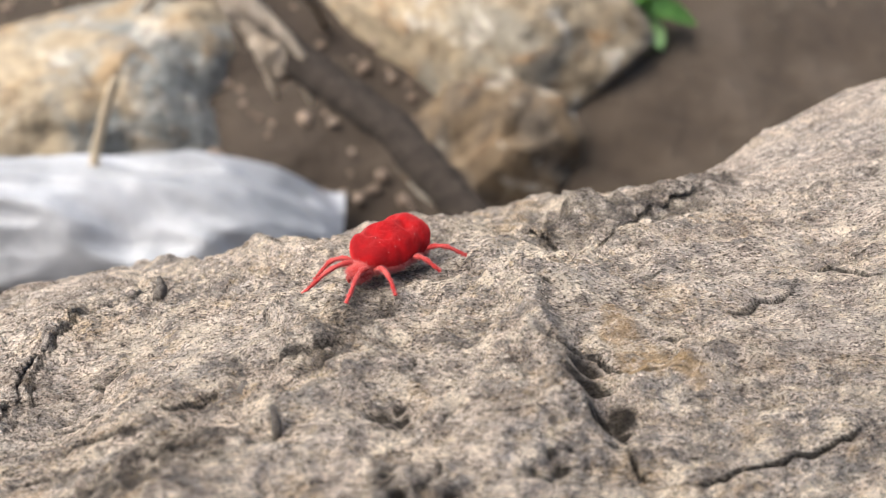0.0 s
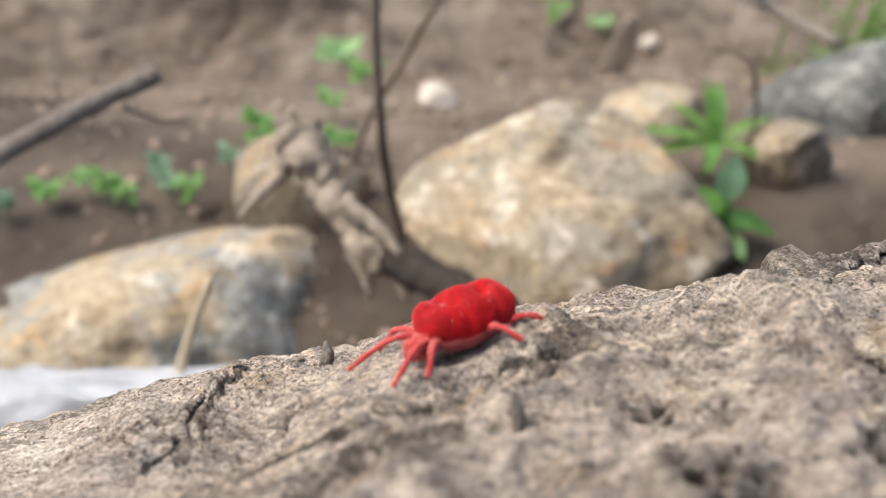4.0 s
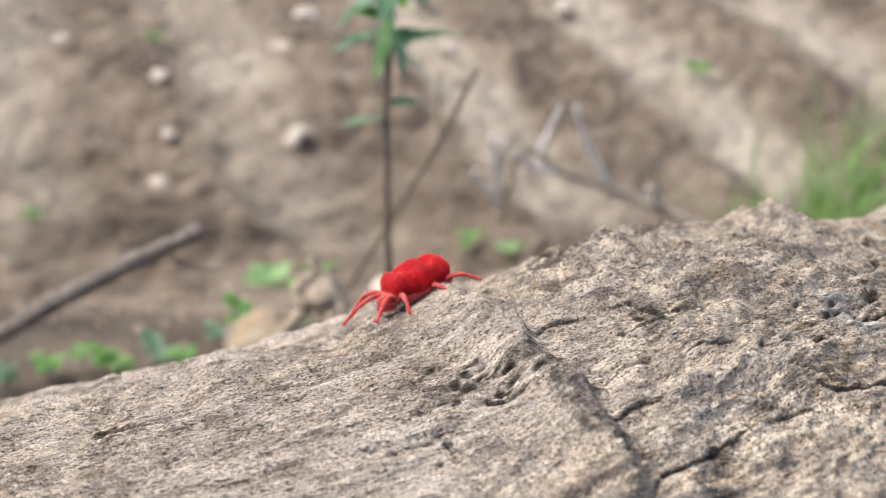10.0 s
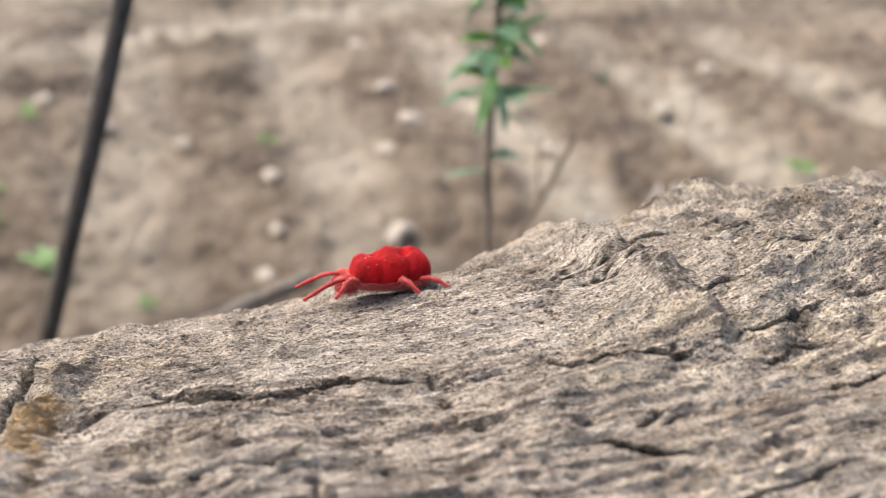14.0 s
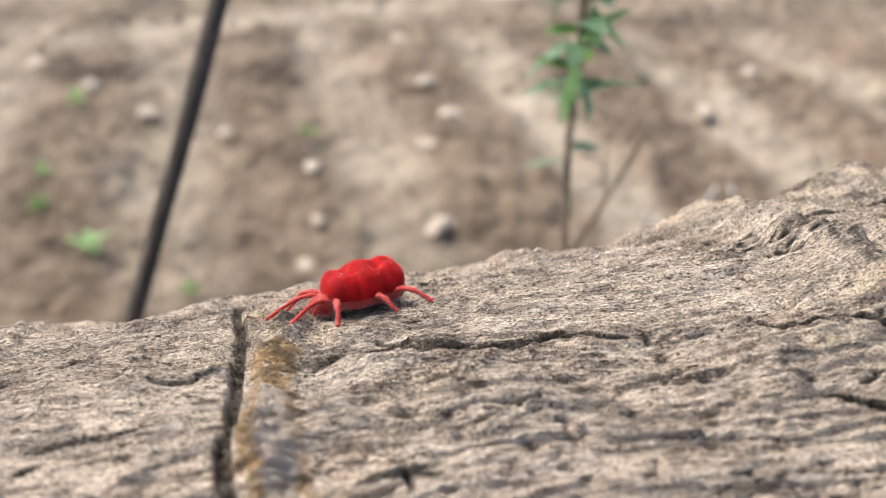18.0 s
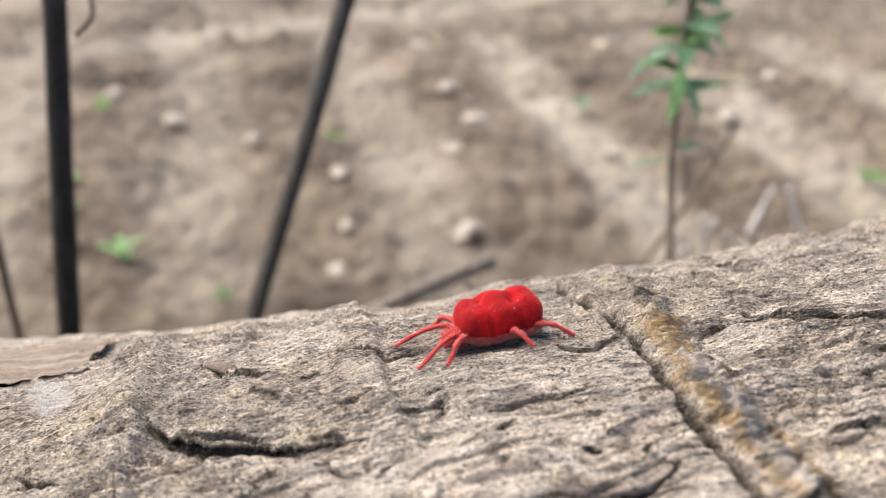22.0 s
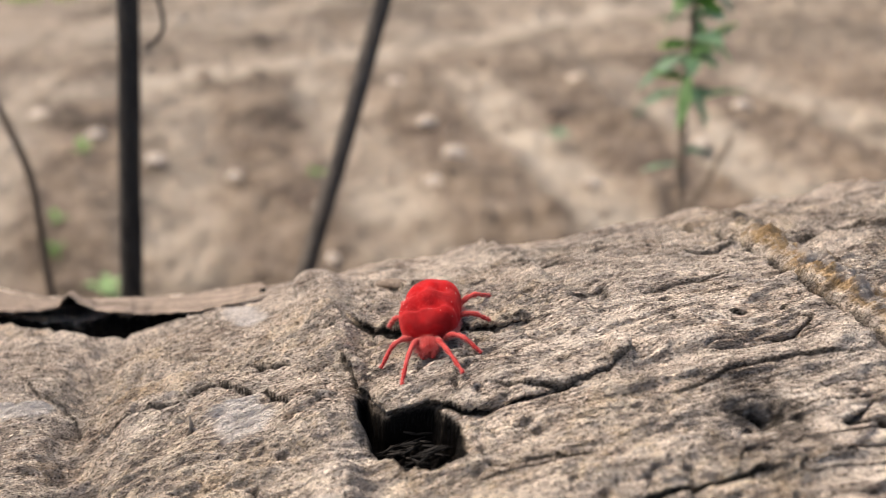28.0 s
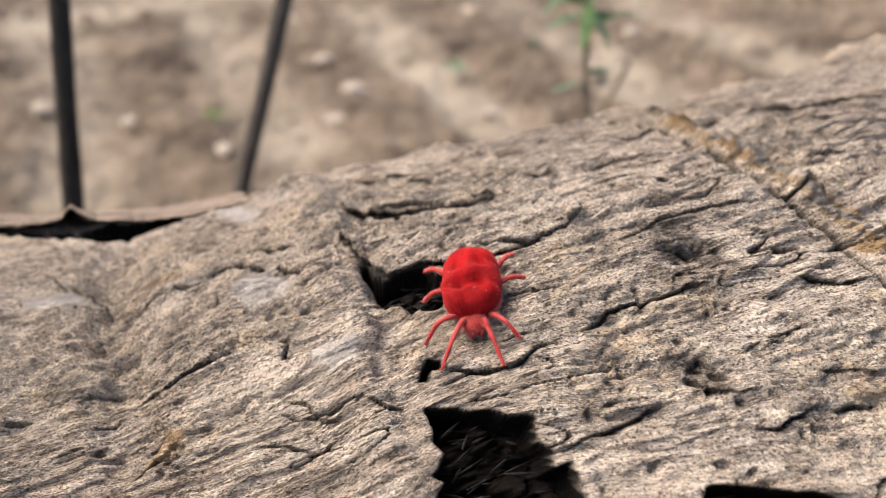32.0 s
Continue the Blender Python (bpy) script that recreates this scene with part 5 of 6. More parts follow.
def build_mite():
    mite = thing("velvet_mite", "bright red velvet mite with plump lobed body walking on a log", "mite")
    rnd = random.Random(3)
    n, m = 110, 70
    verts = [mite_body_form(2 * math.pi * i / n, -math.pi / 2 + math.pi * (j + 0.5) / m) for j in range(m) for i in range(n)]
    faces = [(j * n + i, j * n + (i + 1) % n, (j + 1) * n + (i + 1) % n, (j + 1) * n + i) for j in range(m - 1) for i in range(n)]
    faces += [tuple(range(n))[::-1], tuple(range((m - 1) * n, m * n))]
    body = part("body", mesh_of("body", [v * CM for v in verts], faces, VELVET), mite, "plump crimson velvet body with lobes and hollows")
    centre = Vector((-0.02, 0, 0.19))
    spots = []
    for _ in range(30000):
        z = rnd.uniform(-1, 1)
        p = mite_body_form(rnd.uniform(0, 2 * math.pi), math.asin(z))
        out = Vector(((p.x - centre.x) / 0.2, (p.y - centre.y) / 0.1, (p.z - centre.z) / 0.055)).normalized()
        spots.append((p, out))
    part("velvet", hairs(spots, 0.012, 0.0009, HAIR, 11), body)
    low = [(p, (o + Vector((0, 0, -0.5))).normalized()) for p, o in spots if p.z < 0.15][:5000]
    part("belly_fringe", hairs(low, 0.05, 0.0032, HAIRPALE, 12), body, "coral fringe along the belly")
    grains = []
    for _ in range(15):
        p = mite_body_form(rnd.uniform(0, 6.28), rnd.uniform(0.25, 1.2))
        grains.append((p + (p - centre).normalized() * 0.018, (p - centre).normalized()))
    gv, gf = [], []
    for p, o in grains:
        k, s = len(gv), rnd.uniform(0.003, 0.005)
        gv += [(p + Vector(q) * s) * CM for q in ((1, 0, 0), (0, 1, 0), (-1, 0, 0), (0, -1, 0), (0, 0, 1), (0, 0, -1))]
        gf += [(k + a, k + b, k + c) for a, b, c in ((0, 1, 4), (1, 2, 4), (2, 3, 4), (3, 0, 4), (1, 0, 5), (2, 1, 5), (3, 2, 5), (0, 3, 5))]
    part("dust_grains", mesh_of("dust_grains", gv, gf, DUST), body, "tiny pale dust grains")
    # head and feelers
    hv, hf = lump((0.115, 0.11, 0.085), 4, 4, 0.2)
    head = part("head", mesh_of("head", hv, hf, LIMB), mite, "small coral head")
    head.location = Vector((0.43, 0, 0.115)) * CM
    hs = [(Vector(v) / CM, Vector(v).normalized()) for v in hv]
    part("head_hair", hairs(hs, 0.055, 0.0035, HAIRPALE, 14), head)
    for s in (-1, 1):
        line = bend([Vector(p) * CM for p in ((0.45, s * 0.045, 0.11), (0.53, s * 0.06, 0.1), (0.55, s * 0.04, 0.04))], 4)
        v, f = tube(line, [0.02 * CM] * (len(line) - 2) + [0.014 * CM, 0.006 * CM], 7)
        part("palp", mesh_of("palp", v, f, LIMB), mite)
    legs = []
    for number, joints in enumerate(LEGS):
        for s in (-1, 1):
            joints = [(x, y, z * 0.86 if z > 0.03 else z) for x, y, z in joints]
            hip = Vector((joints[0][0], s * joints[0][1], joints[0][2]))
            line = bend([Vector((x, s * y, z)) - hip for x, y, z in joints], 5)
            k = len(line) - 1
            radii = [(0.026 - 0.012 * i / k) * (1 + 0.17 * math.cos(i / 5 * 2 * math.pi)) for i in range(k + 1)]
            radii[-1] *= 0.6
            v, f = tube([p * CM for p in line], [r * CM for r in radii], 9)
            leg = part("leg", mesh_of("leg", v, f, LIMB), mite)
            fuzz = []
            for _ in range(380):
                i = rnd.randrange(k)
                p = line[i].lerp(line[i + 1], rnd.random())
                o = (line[i + 1] - line[i]).cross(Vector((rnd.gauss(0, 1), rnd.gauss(0, 1), rnd.gauss(0, 1)))).normalized()
                fuzz.append((p + o * radii[i] * 0.9, o))
            part("leg_hair", hairs(fuzz, 0.022, 0.003, HAIRPALE, number * 2 + s), leg)
            legs.append((leg, hip * CM, number, s))
    return mite, legs


# ---- stones, wood and sheeting behind the log ----
def build_bank():
    stone("rock", "large ochre and grey banded rock on the bank", (-8.2, 18.9, 29.0), (10.0, 7.0, 13.2), 3, GREYSTONE, (0, 4, 10), 6, facets=0.75, knobbly=0.16)
    stone("rock", "large ochre rock with a rounded top", (8.1, 23.2, 35.6), (8.4, 5.2, 6.9), 7, STONE, (0, -6, 0), 6, facets=0.84)
    # added stone for the ochre rock's shaded lower face, shade in its brown
    stone("rock", "brown lower face of the rounded ochre rock, darkened for its shade", (8.3, 16.4, 36.9), (3.7, 3.0, 3.9), 52, BROWN_SHADED_STONE, (8, 12, 25), 5, facets=0.85, knobbly=0.35)
    stone("rock", "small yellowish rock beside a broken branch", (-2.5, 24.6, 38.6), (2.9, 2.2, 2.5), 12, DULLSTONE, (0, 0, 25), 5)
    stone("boulder", "rounded black and white speckled granite boulder", (23.2, 31.9, 33.5), (5.0, 4.0, 5.6), 15, GRANITE, (0, 10, 0), 6, facets=0.25, knobbly=0.15)
    stone("rock", "small tan rock against the granite boulder", (17.4, 25.9, 38.1), (1.9, 1.6, 3.0), 18, DULLSTONE, (0, -12, 15), 5)
    stone("rock", "low ochre rock beyond the rounded one", (13.4, 32.3, 32.8), (3.6, 2.7, 4.6), 21, STONE, (0, 0, -15), 5)
    stone("rock", "grey-brown rock on the bank beside the boulder", (30.2, 28.6, 33.5), (4.5, 3.8, 4.4), 24, GREYSTONE, (0, 5, 20), 5)
    stone("rock", "grey-brown rock on the bank", (-18.0, 19.4, 37.2), (4.2, 3.4, 4.6), 27, GREYSTONE, (0, 5, -20), 5)
    stone("pebble", "small pale pebble in front of the rocks", (-0.7, 15.1, 39.0), (0.65, 0.6, 0.6), 31, PEBBLE, detail=4)
    branch = thing("broken_branch", "broken dark branch with a splintered pale end", "branch")
    stalk("bark_length", ((1.5, 15.4, 46.5), (2.8, 14.2, 46.9), (4.6, 12.0, 48.2), (6.2, 9.2, 49.8), (8.0, 6.2, 51.2)), 0.55, 0.4, DARKBARK, branch, "dark brown bark", 8, 12, 0.03, 0.18)
    stalk("splintered_end", ((-0.5, 18.0, 48.1), (0.1, 17.0, 47.7), (0.9, 15.8, 47.2), (1.8, 14.4, 46.7)), 0.75, 0.22, PALEWOOD, branch, "pale splintered wood", 8, 12, 0.12, 0.6)
    for k, (a, b) in enumerate((((0.6, 15.9, 47.4), (1.5, 14.3, 45.6)), ((0.3, 16.2, 47.4), (1.2, 14.9, 45.9)), ((-0.5, 17.6, 47.6), (-2.2, 16.6, 46.4)), ((-0.3, 17.9, 47.9), (-0.6, 18.2, 48.9)), ((1.5, 15.0, 47.2), (2.5, 13.9, 46.0)), ((0.9, 15.8, 47.8), (2.6, 14.3, 47.0)))):
        stalk("wood_splinter", (a, tuple((p + q) / 2 + 0.08 for p, q in zip(a, b)), b), 0.3, 0.08, PALEWOOD, branch, "", 5, 6, 0.03, 0.3, k)
    stick = thing("grey_stick", "straight grey dead stick lying on the bank", "stick")
    stalk("stick_shaft", ((-4.0, 18.7, 49.8), (-6.8, 17.5, 49.1), (-10.1, 16.2, 47.8), (-14.7, 14.9, 44.9), (-20.0, 14.1, 39.6)), 0.27, 0.32, GREYWOOD, stick, "", 6, 9, 0.02, 0.3)
    stalk("side_twig", ((-5.0, 18.1, 49.2), (-4.2, 18.1, 48.7), (-3.4, 18.3, 48.5)), 0.08, 0.04, GREYWOOD, stick, "", 4, 6)
    straw = thing("dry_straw", "dry straw blade leaning on the rock", "straw")
    stalk("straw_blade", ((-5.0, 11.8, 40.5), (-3.9, 13.5, 43.8), (-2.7, 14.4, 46.4)), 0.19, 0.12, STRAW, straw, "", 5, 5)
    # crumpled white sheeting
    bm_v, bm_f = [], []
    n, m = 90, 60
    for i in range(n):
        for j in range(m):
            a, b = i / (n - 1), j / (m - 1)
            x, y = -14.5 + 17.4 * a, 9.4 + 5.2 * b
            fold = abs(noise.noise(Vector((a * 5, b * 3.5, 2)))) * 1.6 + abs(noise.noise(Vector((a * 11 + b * 4, b * 7, 5)))) * 0.7
            z = 42.1 + 3.5 * math.sin(math.pi * min(1, b * 1.15)) ** 0.7 * (0.55 + 0.45 * math.sin(a * 3.0 + 0.6)) - 0.6 * fold - 3.2 * (max(0, a - 0.72) / 0.28) ** 2
            bm_v.append((x * CM, y * CM, max(z, 39.0) * CM))
    for k in range(n * m):
        x, y, z = bm_v[k]
        bm_v.append((x, y, z - 0.0006))
    for i in range(n - 1):
        for j in range(m - 1):
            a = i * m + j
            bm_f.append((a, a + m, a + m + 1, a + 1))
            a += n * m
            bm_f.append((a, a + 1, a + m + 1, a + m))
    tagged(new("plastic_sheet", mesh_of("plastic_sheet", bm_v, bm_f, PLASTIC)), "crumpled white plastic sheet lying between log and rocks", "plastic sheet")


def leaf_part(parent, at, length, width, turn, pitch, roll, material, curl=0.35, tip=0.45, name="leaf"):
    v, f = blade(length, width, curl, 0.18, tip)
    ob = part(name, mesh_of(name, v, f, material), parent)
    ob.matrix_basis = pose(*[c * CM for c in at], roll, -pitch, turn)
    return ob


def build_stems():
    rnd = random.Random(8)
    pole = thing("dark_pole", "thin blackened upright pole standing on the bank", "pole")
    stalk("shaft", ((-16.2, 8.9, 42.5), (-15.3, 9.8, 51), (-14.3, 10.9, 60), (-12.9, 12.2, 72), (-11.6, 13.5, 84)), 0.29, 0.26, BLACKPOLE, pole, "", 6, 10, 0.02, 0.12)
    stalk("wire_loop", ((-14.0, 11.1, 62.0), (-13.5, 11.0, 61.4), (-13.4, 11.0, 60.4), (-13.9, 11.0, 59.9)), 0.05, 0.05, BLACKPOLE, pole, "", 5, 6)
    slant = thing("leaning_stick", "thin dark stick leaning up from the bank", "stick")
    stalk("shaft", ((-15.4, 11.7, 38.8), (-10.0, 16.6, 54.8), (-6.7, 19.7, 65), (-2.2, 23.9, 79)), 0.3, 0.26, STICKBARK, slant, "", 6, 8, 0.02, 0.2)
    for x, y, z, side in ((-12.4, 14.4, 47.7, 0.42), (-8.3, 18.2, 60.0, -0.42), (-4.6, 21.7, 71.5, 0.4)):
        stalk("knot", ((x, y, z - 0.2), (x + side * 0.6, y - 0.1, z + 0.1), (x + side, y - 0.15, z + 0.3)), 0.2, 0.08, STICKBARK, slant, "", 3, 6, 0.02, 0.2)
    thin = thing("curved_stem", "thin curved brown stem", "stem")
    stalk("stem", ((-20.2, 15.9, 38.2), (-20.1, 16.0, 50.1), (-19.9, 16.0, 54.3), (-20.4, 16.0, 56.9), (-21.6, 16.2, 60.5)), 0.16, 0.1, STEM, thin, "", 6, 7)
    sap = thing("sapling", "slender brown-stemmed sapling with narrow green leaves", "sapling")
    stalk("stem", ((1.9, 22.5, 37.0), (1.95, 20.3, 41.5), (1.95, 17.3, 47.3), (1.9, 17.6, 50.5), (2.0, 19.6, 54), (2.3, 20.9, 58), (3.0, 24.0, 69), (3.5, 26.4, 76)), 0.16, 0.1, STEM, sap, "", 6, 8, 0.02)
    for _ in range(44):
        t = rnd.uniform(0, 1)
        z = 55.2 + 5.0 * t
        w = (z - 54) / 22
        x, y = 2.0 + 1.5 * w, 19.6 + 6.8 * w
        leaf_part(sap, (x, y, z), rnd.uniform(1.1, 2.4), rnd.uniform(0.4, 0.75), rnd.uniform(0, 360), rnd.uniform(-35, 45), rnd.uniform(-30, 30), rnd.choice((LEAF, LEAFPALE, LEAFDULL, LEAFDULL)), rnd.uniform(0.2, 0.8))
    for (x, y, z), turn, l in (((2.0, 19.3, 53.4), 190, 1.7), ((2.0, 19.5, 53.8), 10, 1.2)):
        leaf_part(sap, (x, y, z), l, 0.5, turn, 5, 10, LEAFDULL)
    dry = thing("dry_weed", "thin brown dry weed stalk leaning behind the sapling", "weed")
    stalk("stem", ((-0.6, 25.0, 36.8), (0.2, 26.0, 40.3), (2.2, 26.2, 44.2), (4.2, 26.0, 48.2), (5.4, 26.0, 50.8), (5.9, 26.0, 52)), 0.15, 0.1, STEM, dry, "", 6, 8, 0.02)
    stalk("side_twig", ((5.0, 29.4, 47.4), (4.8, 29.1, 49.0), (4.9, 29.1, 50.6)), 0.07, 0.04, STEM, dry, "", 4, 6)
    dead = thing("dead_branch", "fallen bleached dead branch with forked twigs", "branch")
    stalk("limb", ((23.1, 35.8, 36.6), (19.9, 41.0, 35.7), (17.1, 42.6, 36.2), (14.7, 43.2, 36.8), (13.8, 43.9, 37.3), (12.7, 43.8, 38.2), (11.8, 43.7, 37.5), (11.2, 43.7, 32.8)), 0.32, 0.14, GREYWOOD, dead, "", 6, 8, 0.03)
    for k, line in enumerate((((17.8, 43.2, 35.9), (16.4, 43.8, 38.3), (15.3, 44.1, 41.1)), ((14.5, 43.4, 36.7), (12.9, 43.6, 37.0), (11.8, 43.7, 38.0)), ((10.8, 43.6, 34.1), (10.5, 43.5, 36.5), (10.0, 43.4, 39.5)), ((10.6, 43.5, 35.1), (9.7, 43.4, 35.8), (9.0, 43.3, 37.1)), ((10.4, 43.5, 37.6), (10.6, 43.3, 38.5), (10.8, 43.1, 39.3)), ((13.2, 43.8, 37.8), (13.8, 43.9, 39.4), (14.3, 43.9, 41.2)), ((20.4, 40.4, 35.8), (19.6, 39.6, 37.4), (19.0, 39.1, 38.1)))):
        stalk("twig", line, 0.3, 0.14, TWIG, dead, "", 5, 6, 0.02, 0.2, k)
    stub = thing("wood_stub", "short grey wooden stub standing in the soil", "wood")
    v, f = lump((1.7, 0.8, 6.4), 44, 4, 0.12, 0.9)
    ob = part("stub_block", mesh_of("stub_block", v, f, PALEWOOD), stub)
    ob.matrix_basis = pose(0.19, 0.668, 0.088, 0, 14, 10)


def seedling(label, at, size, seed, material, leaves=6):
    rnd = random.Random(seed)
    s = thing("seedling", label, "seedling", [c * CM for c in at], "seedlings on the bank")
    top = 1.5 * size if size < 1.6 else 0.7 * size
    stalk("stem", ((0, 0, -0.4), (0.1 * size, 0, top * 0.5), (0.05, 0.1 * size, top)), 0.07 * size, 0.05 * size, LEAFDULL, s, "", 4, 6)
    for k in range(leaves):
        z = top * (1 - 0.55 * (k // 3) / max(1, leaves / 3))
        leaf_part(s, (0.05, 0.05, z), rnd.uniform(0.8, 1.5) * size, rnd.uniform(0.45, 0.8) * size, k * 137 + rnd.uniform(-25, 25), rnd.uniform(5, 45), rnd.uniform(-20, 20), material, 0.4, 0.55)
    return s


def build_green():
    rnd = random.Random(21)
    herb = thing("broad_leaved_herb", "small green herb with broad pale leaves beside the rocks", "herb")
    stalk("stem", ((13.9, 21.3, 37.1), (13.7, 21.4, 38.9), (13.7, 21.6, 41.2)), 0.16, 0.1, LEAF, herb)
    for at, l, w, turn, pitch, m in (((13.6, 21.6, 41.1), 1.7, 1.1, 75, 55, LEAFDULL), ((13.6, 21.5, 40.5), 2.4, 0.9, -8, -14, LEAF), ((13.6, 21.5, 40.7), 1.9, 0.7, 178, 10, LEAF), ((13.7, 21.4, 39.8), 1.7, 0.9, 20, 5, LEAF), ((13.7, 21.3, 39.1), 1.5, 1.2, 235, -20, LEAFPALE), ((13.6, 21.4, 40.3), 1.6, 1.0, 130, 35, LEAF), ((13.7, 21.4, 39.6), 1.4, 0.9, 300, 0, LEAFPALE)):
        leaf_part(herb, at, l, w, turn, pitch, 0, m)
    spear = thing("grassy_plant", "green plant with long narrow blades beside the boulder", "plant")
    for l, turn, pitch, curl in ((2.6, 100, 55, 0.6), (3.6, 172, 12, 0.3), (3.2, 185, -2, 0.3), (2.6, 20, 20, 0.4), (2.6, 140, 35, 0.6), (2.2, 250, 15, 0.4), (2.6, 330, 5, 0.4), (2.8, 80, 45, 0.8)):
        leaf_part(spear, (14.3, 25.9, 39.9), l, 0.62, turn, pitch, 0, rnd.choice((LEAF, GRASS)), curl, 0.4)
    stalk("stem", ((14.3, 26.1, 36.1), (14.3, 25.9, 40.2)), 0.14, 0.1, LEAF, spear)
    dead = thing("dry_stalk", "curved dry brown stalk beside the boulder", "stalk")
    stalk("stalk", ((15.3, 25.9, 36.1), (15.6, 25.7, 40.5), (15.0, 25.5, 43.1), (14.3, 25.2, 44.5), (12.8, 25.0, 45.3)), 0.08, 0.05, STEM, dead)
    spots = ((-8.0, 79, 2.8, LEAFPALE, 7), (-2.0, 33, 0.8, LEAF, 7), (17.0, 90, 1.8, LEAF, 8), (22.0, 87, 1.7, LEAFPALE, 5), (-10.1, 24.9, 0.65, LEAF, 11), (-8.3, 26.1, 0.65, LEAFDULL, 9), (-4.7, 29.7, 0.8, LEAF, 9), (-6.6, 24.6, 0.7, LEAF, 8), (-13.9, 23.7, 0.65, LEAFDULL, 9), (-12.3, 24.4, 0.7, LEAF, 9), (-1.2, 28.4, 0.7, LEAF, 7), (-9.2, 24.4, 0.6, LEAF, 8), (-7.6, 24.9, 0.6, LEAFDULL, 7), (-11.2, 25.4, 0.6, LEAF, 7), (-5.6, 27.0, 0.6, LEAFDULL, 6), (30, 42, 1.5, LEAFPALE, 8), (36, 36, 1.4, LEAFPALE, 8), (-1.0, 40, 1.2, LEAF, 5), (-56, 107, 3.0, LEAFPALE, 7), (-71, 127, 2.4, LEAF, 6), (-68, 118, 2.0, LEAF, 6), (16, 163, 2.4, LEAFDULL, 6), (-77, 158, 2.6, LEAF, 5), (-39, 97, 1.4, LEAF, 5), (60, 130, 2.6, LEAF, 7), (34, 175, 2.6, LEAFDULL, 6), (-30, 145, 2.0, LEAF, 5))
    for k, (x, y, size, m, leaves) in enumerate(spots):
        z = float(ground_level(np.array(x), np.array(float(y))))
        seedling("small green seedling with rounded leaves in the soil", (x, y, z + 0.3), size, 60 + k, m, leaves)
    verts, faces = [], []
    def tuft(x, y, n, tall, spread, broad=1.0):
        z0 = float(ground_level(np.array(x), np.array(float(y))))
        for _ in range(n):
            a, r = rnd.uniform(0, 6.28), spread * math.sqrt(rnd.random())
            bx, by, l, lean = x + r * math.cos(a), y + r * math.sin(a), tall * rnd.uniform(0.5, 1.15), rnd.uniform(0.15, 1.0)
            d = rnd.uniform(0, 6.28)
            w, k = rnd.uniform(0.08, 0.17) * broad, len(verts)
            for i in range(6):
                t = i / 5
                cx, cy, cz = bx + math.cos(d) * lean * l * t * t, by + math.sin(d) * lean * l * t * t, z0 - 0.5 + l * t * (1 - 0.35 * lean * t)
                ww = w * (1 - t) ** 0.6 + 0.01
                verts.append(((cx - math.sin(d) * ww) * CM, (cy + math.cos(d) * ww) * CM, cz * CM))
                verts.append(((cx + math.sin(d) * ww) * CM, (cy - math.cos(d) * ww) * CM, cz * CM))
            faces.extend((k + 2 * i, k + 2 * i + 1, k + 2 * i + 3, k + 2 * i + 2) for i in range(5))
    tuft(28.5, 41, 40, 9, 3)
    tuft(33, 42, 60, 14.5, 3.0)
    tuft(25.0, 43, 14, 7, 2.0)
    tuft(37.5, 43, 55, 16, 3.0)
    tuft(30, 42, 8, 17, 2.0)
    tagged(new("grass_tuft", mesh_of("grass_tuft", verts, faces, GRASS)), "tuft of fresh green grass behind the boulder", "grass", kind="stuff")
    verts, faces = [], []
    for _ in range(640):
        x, y = rnd.uniform(-480, -60), rnd.uniform(280, 760)
        if y > 296 + max(0.0, x + 200) * 0.7 + rnd.gauss(0, 14):
            tuft(x, y, 44, 6, 14, 5.0)
    for _ in range(60):
        tuft(rnd.uniform(160, 480), rnd.uniform(480, 760), 36, 7, 15, 4.0)
    tagged(new("far_grass", mesh_of("far_grass", verts, faces, FARGRASS)), "green grass along the far edge of the field", "grass", kind="stuff")


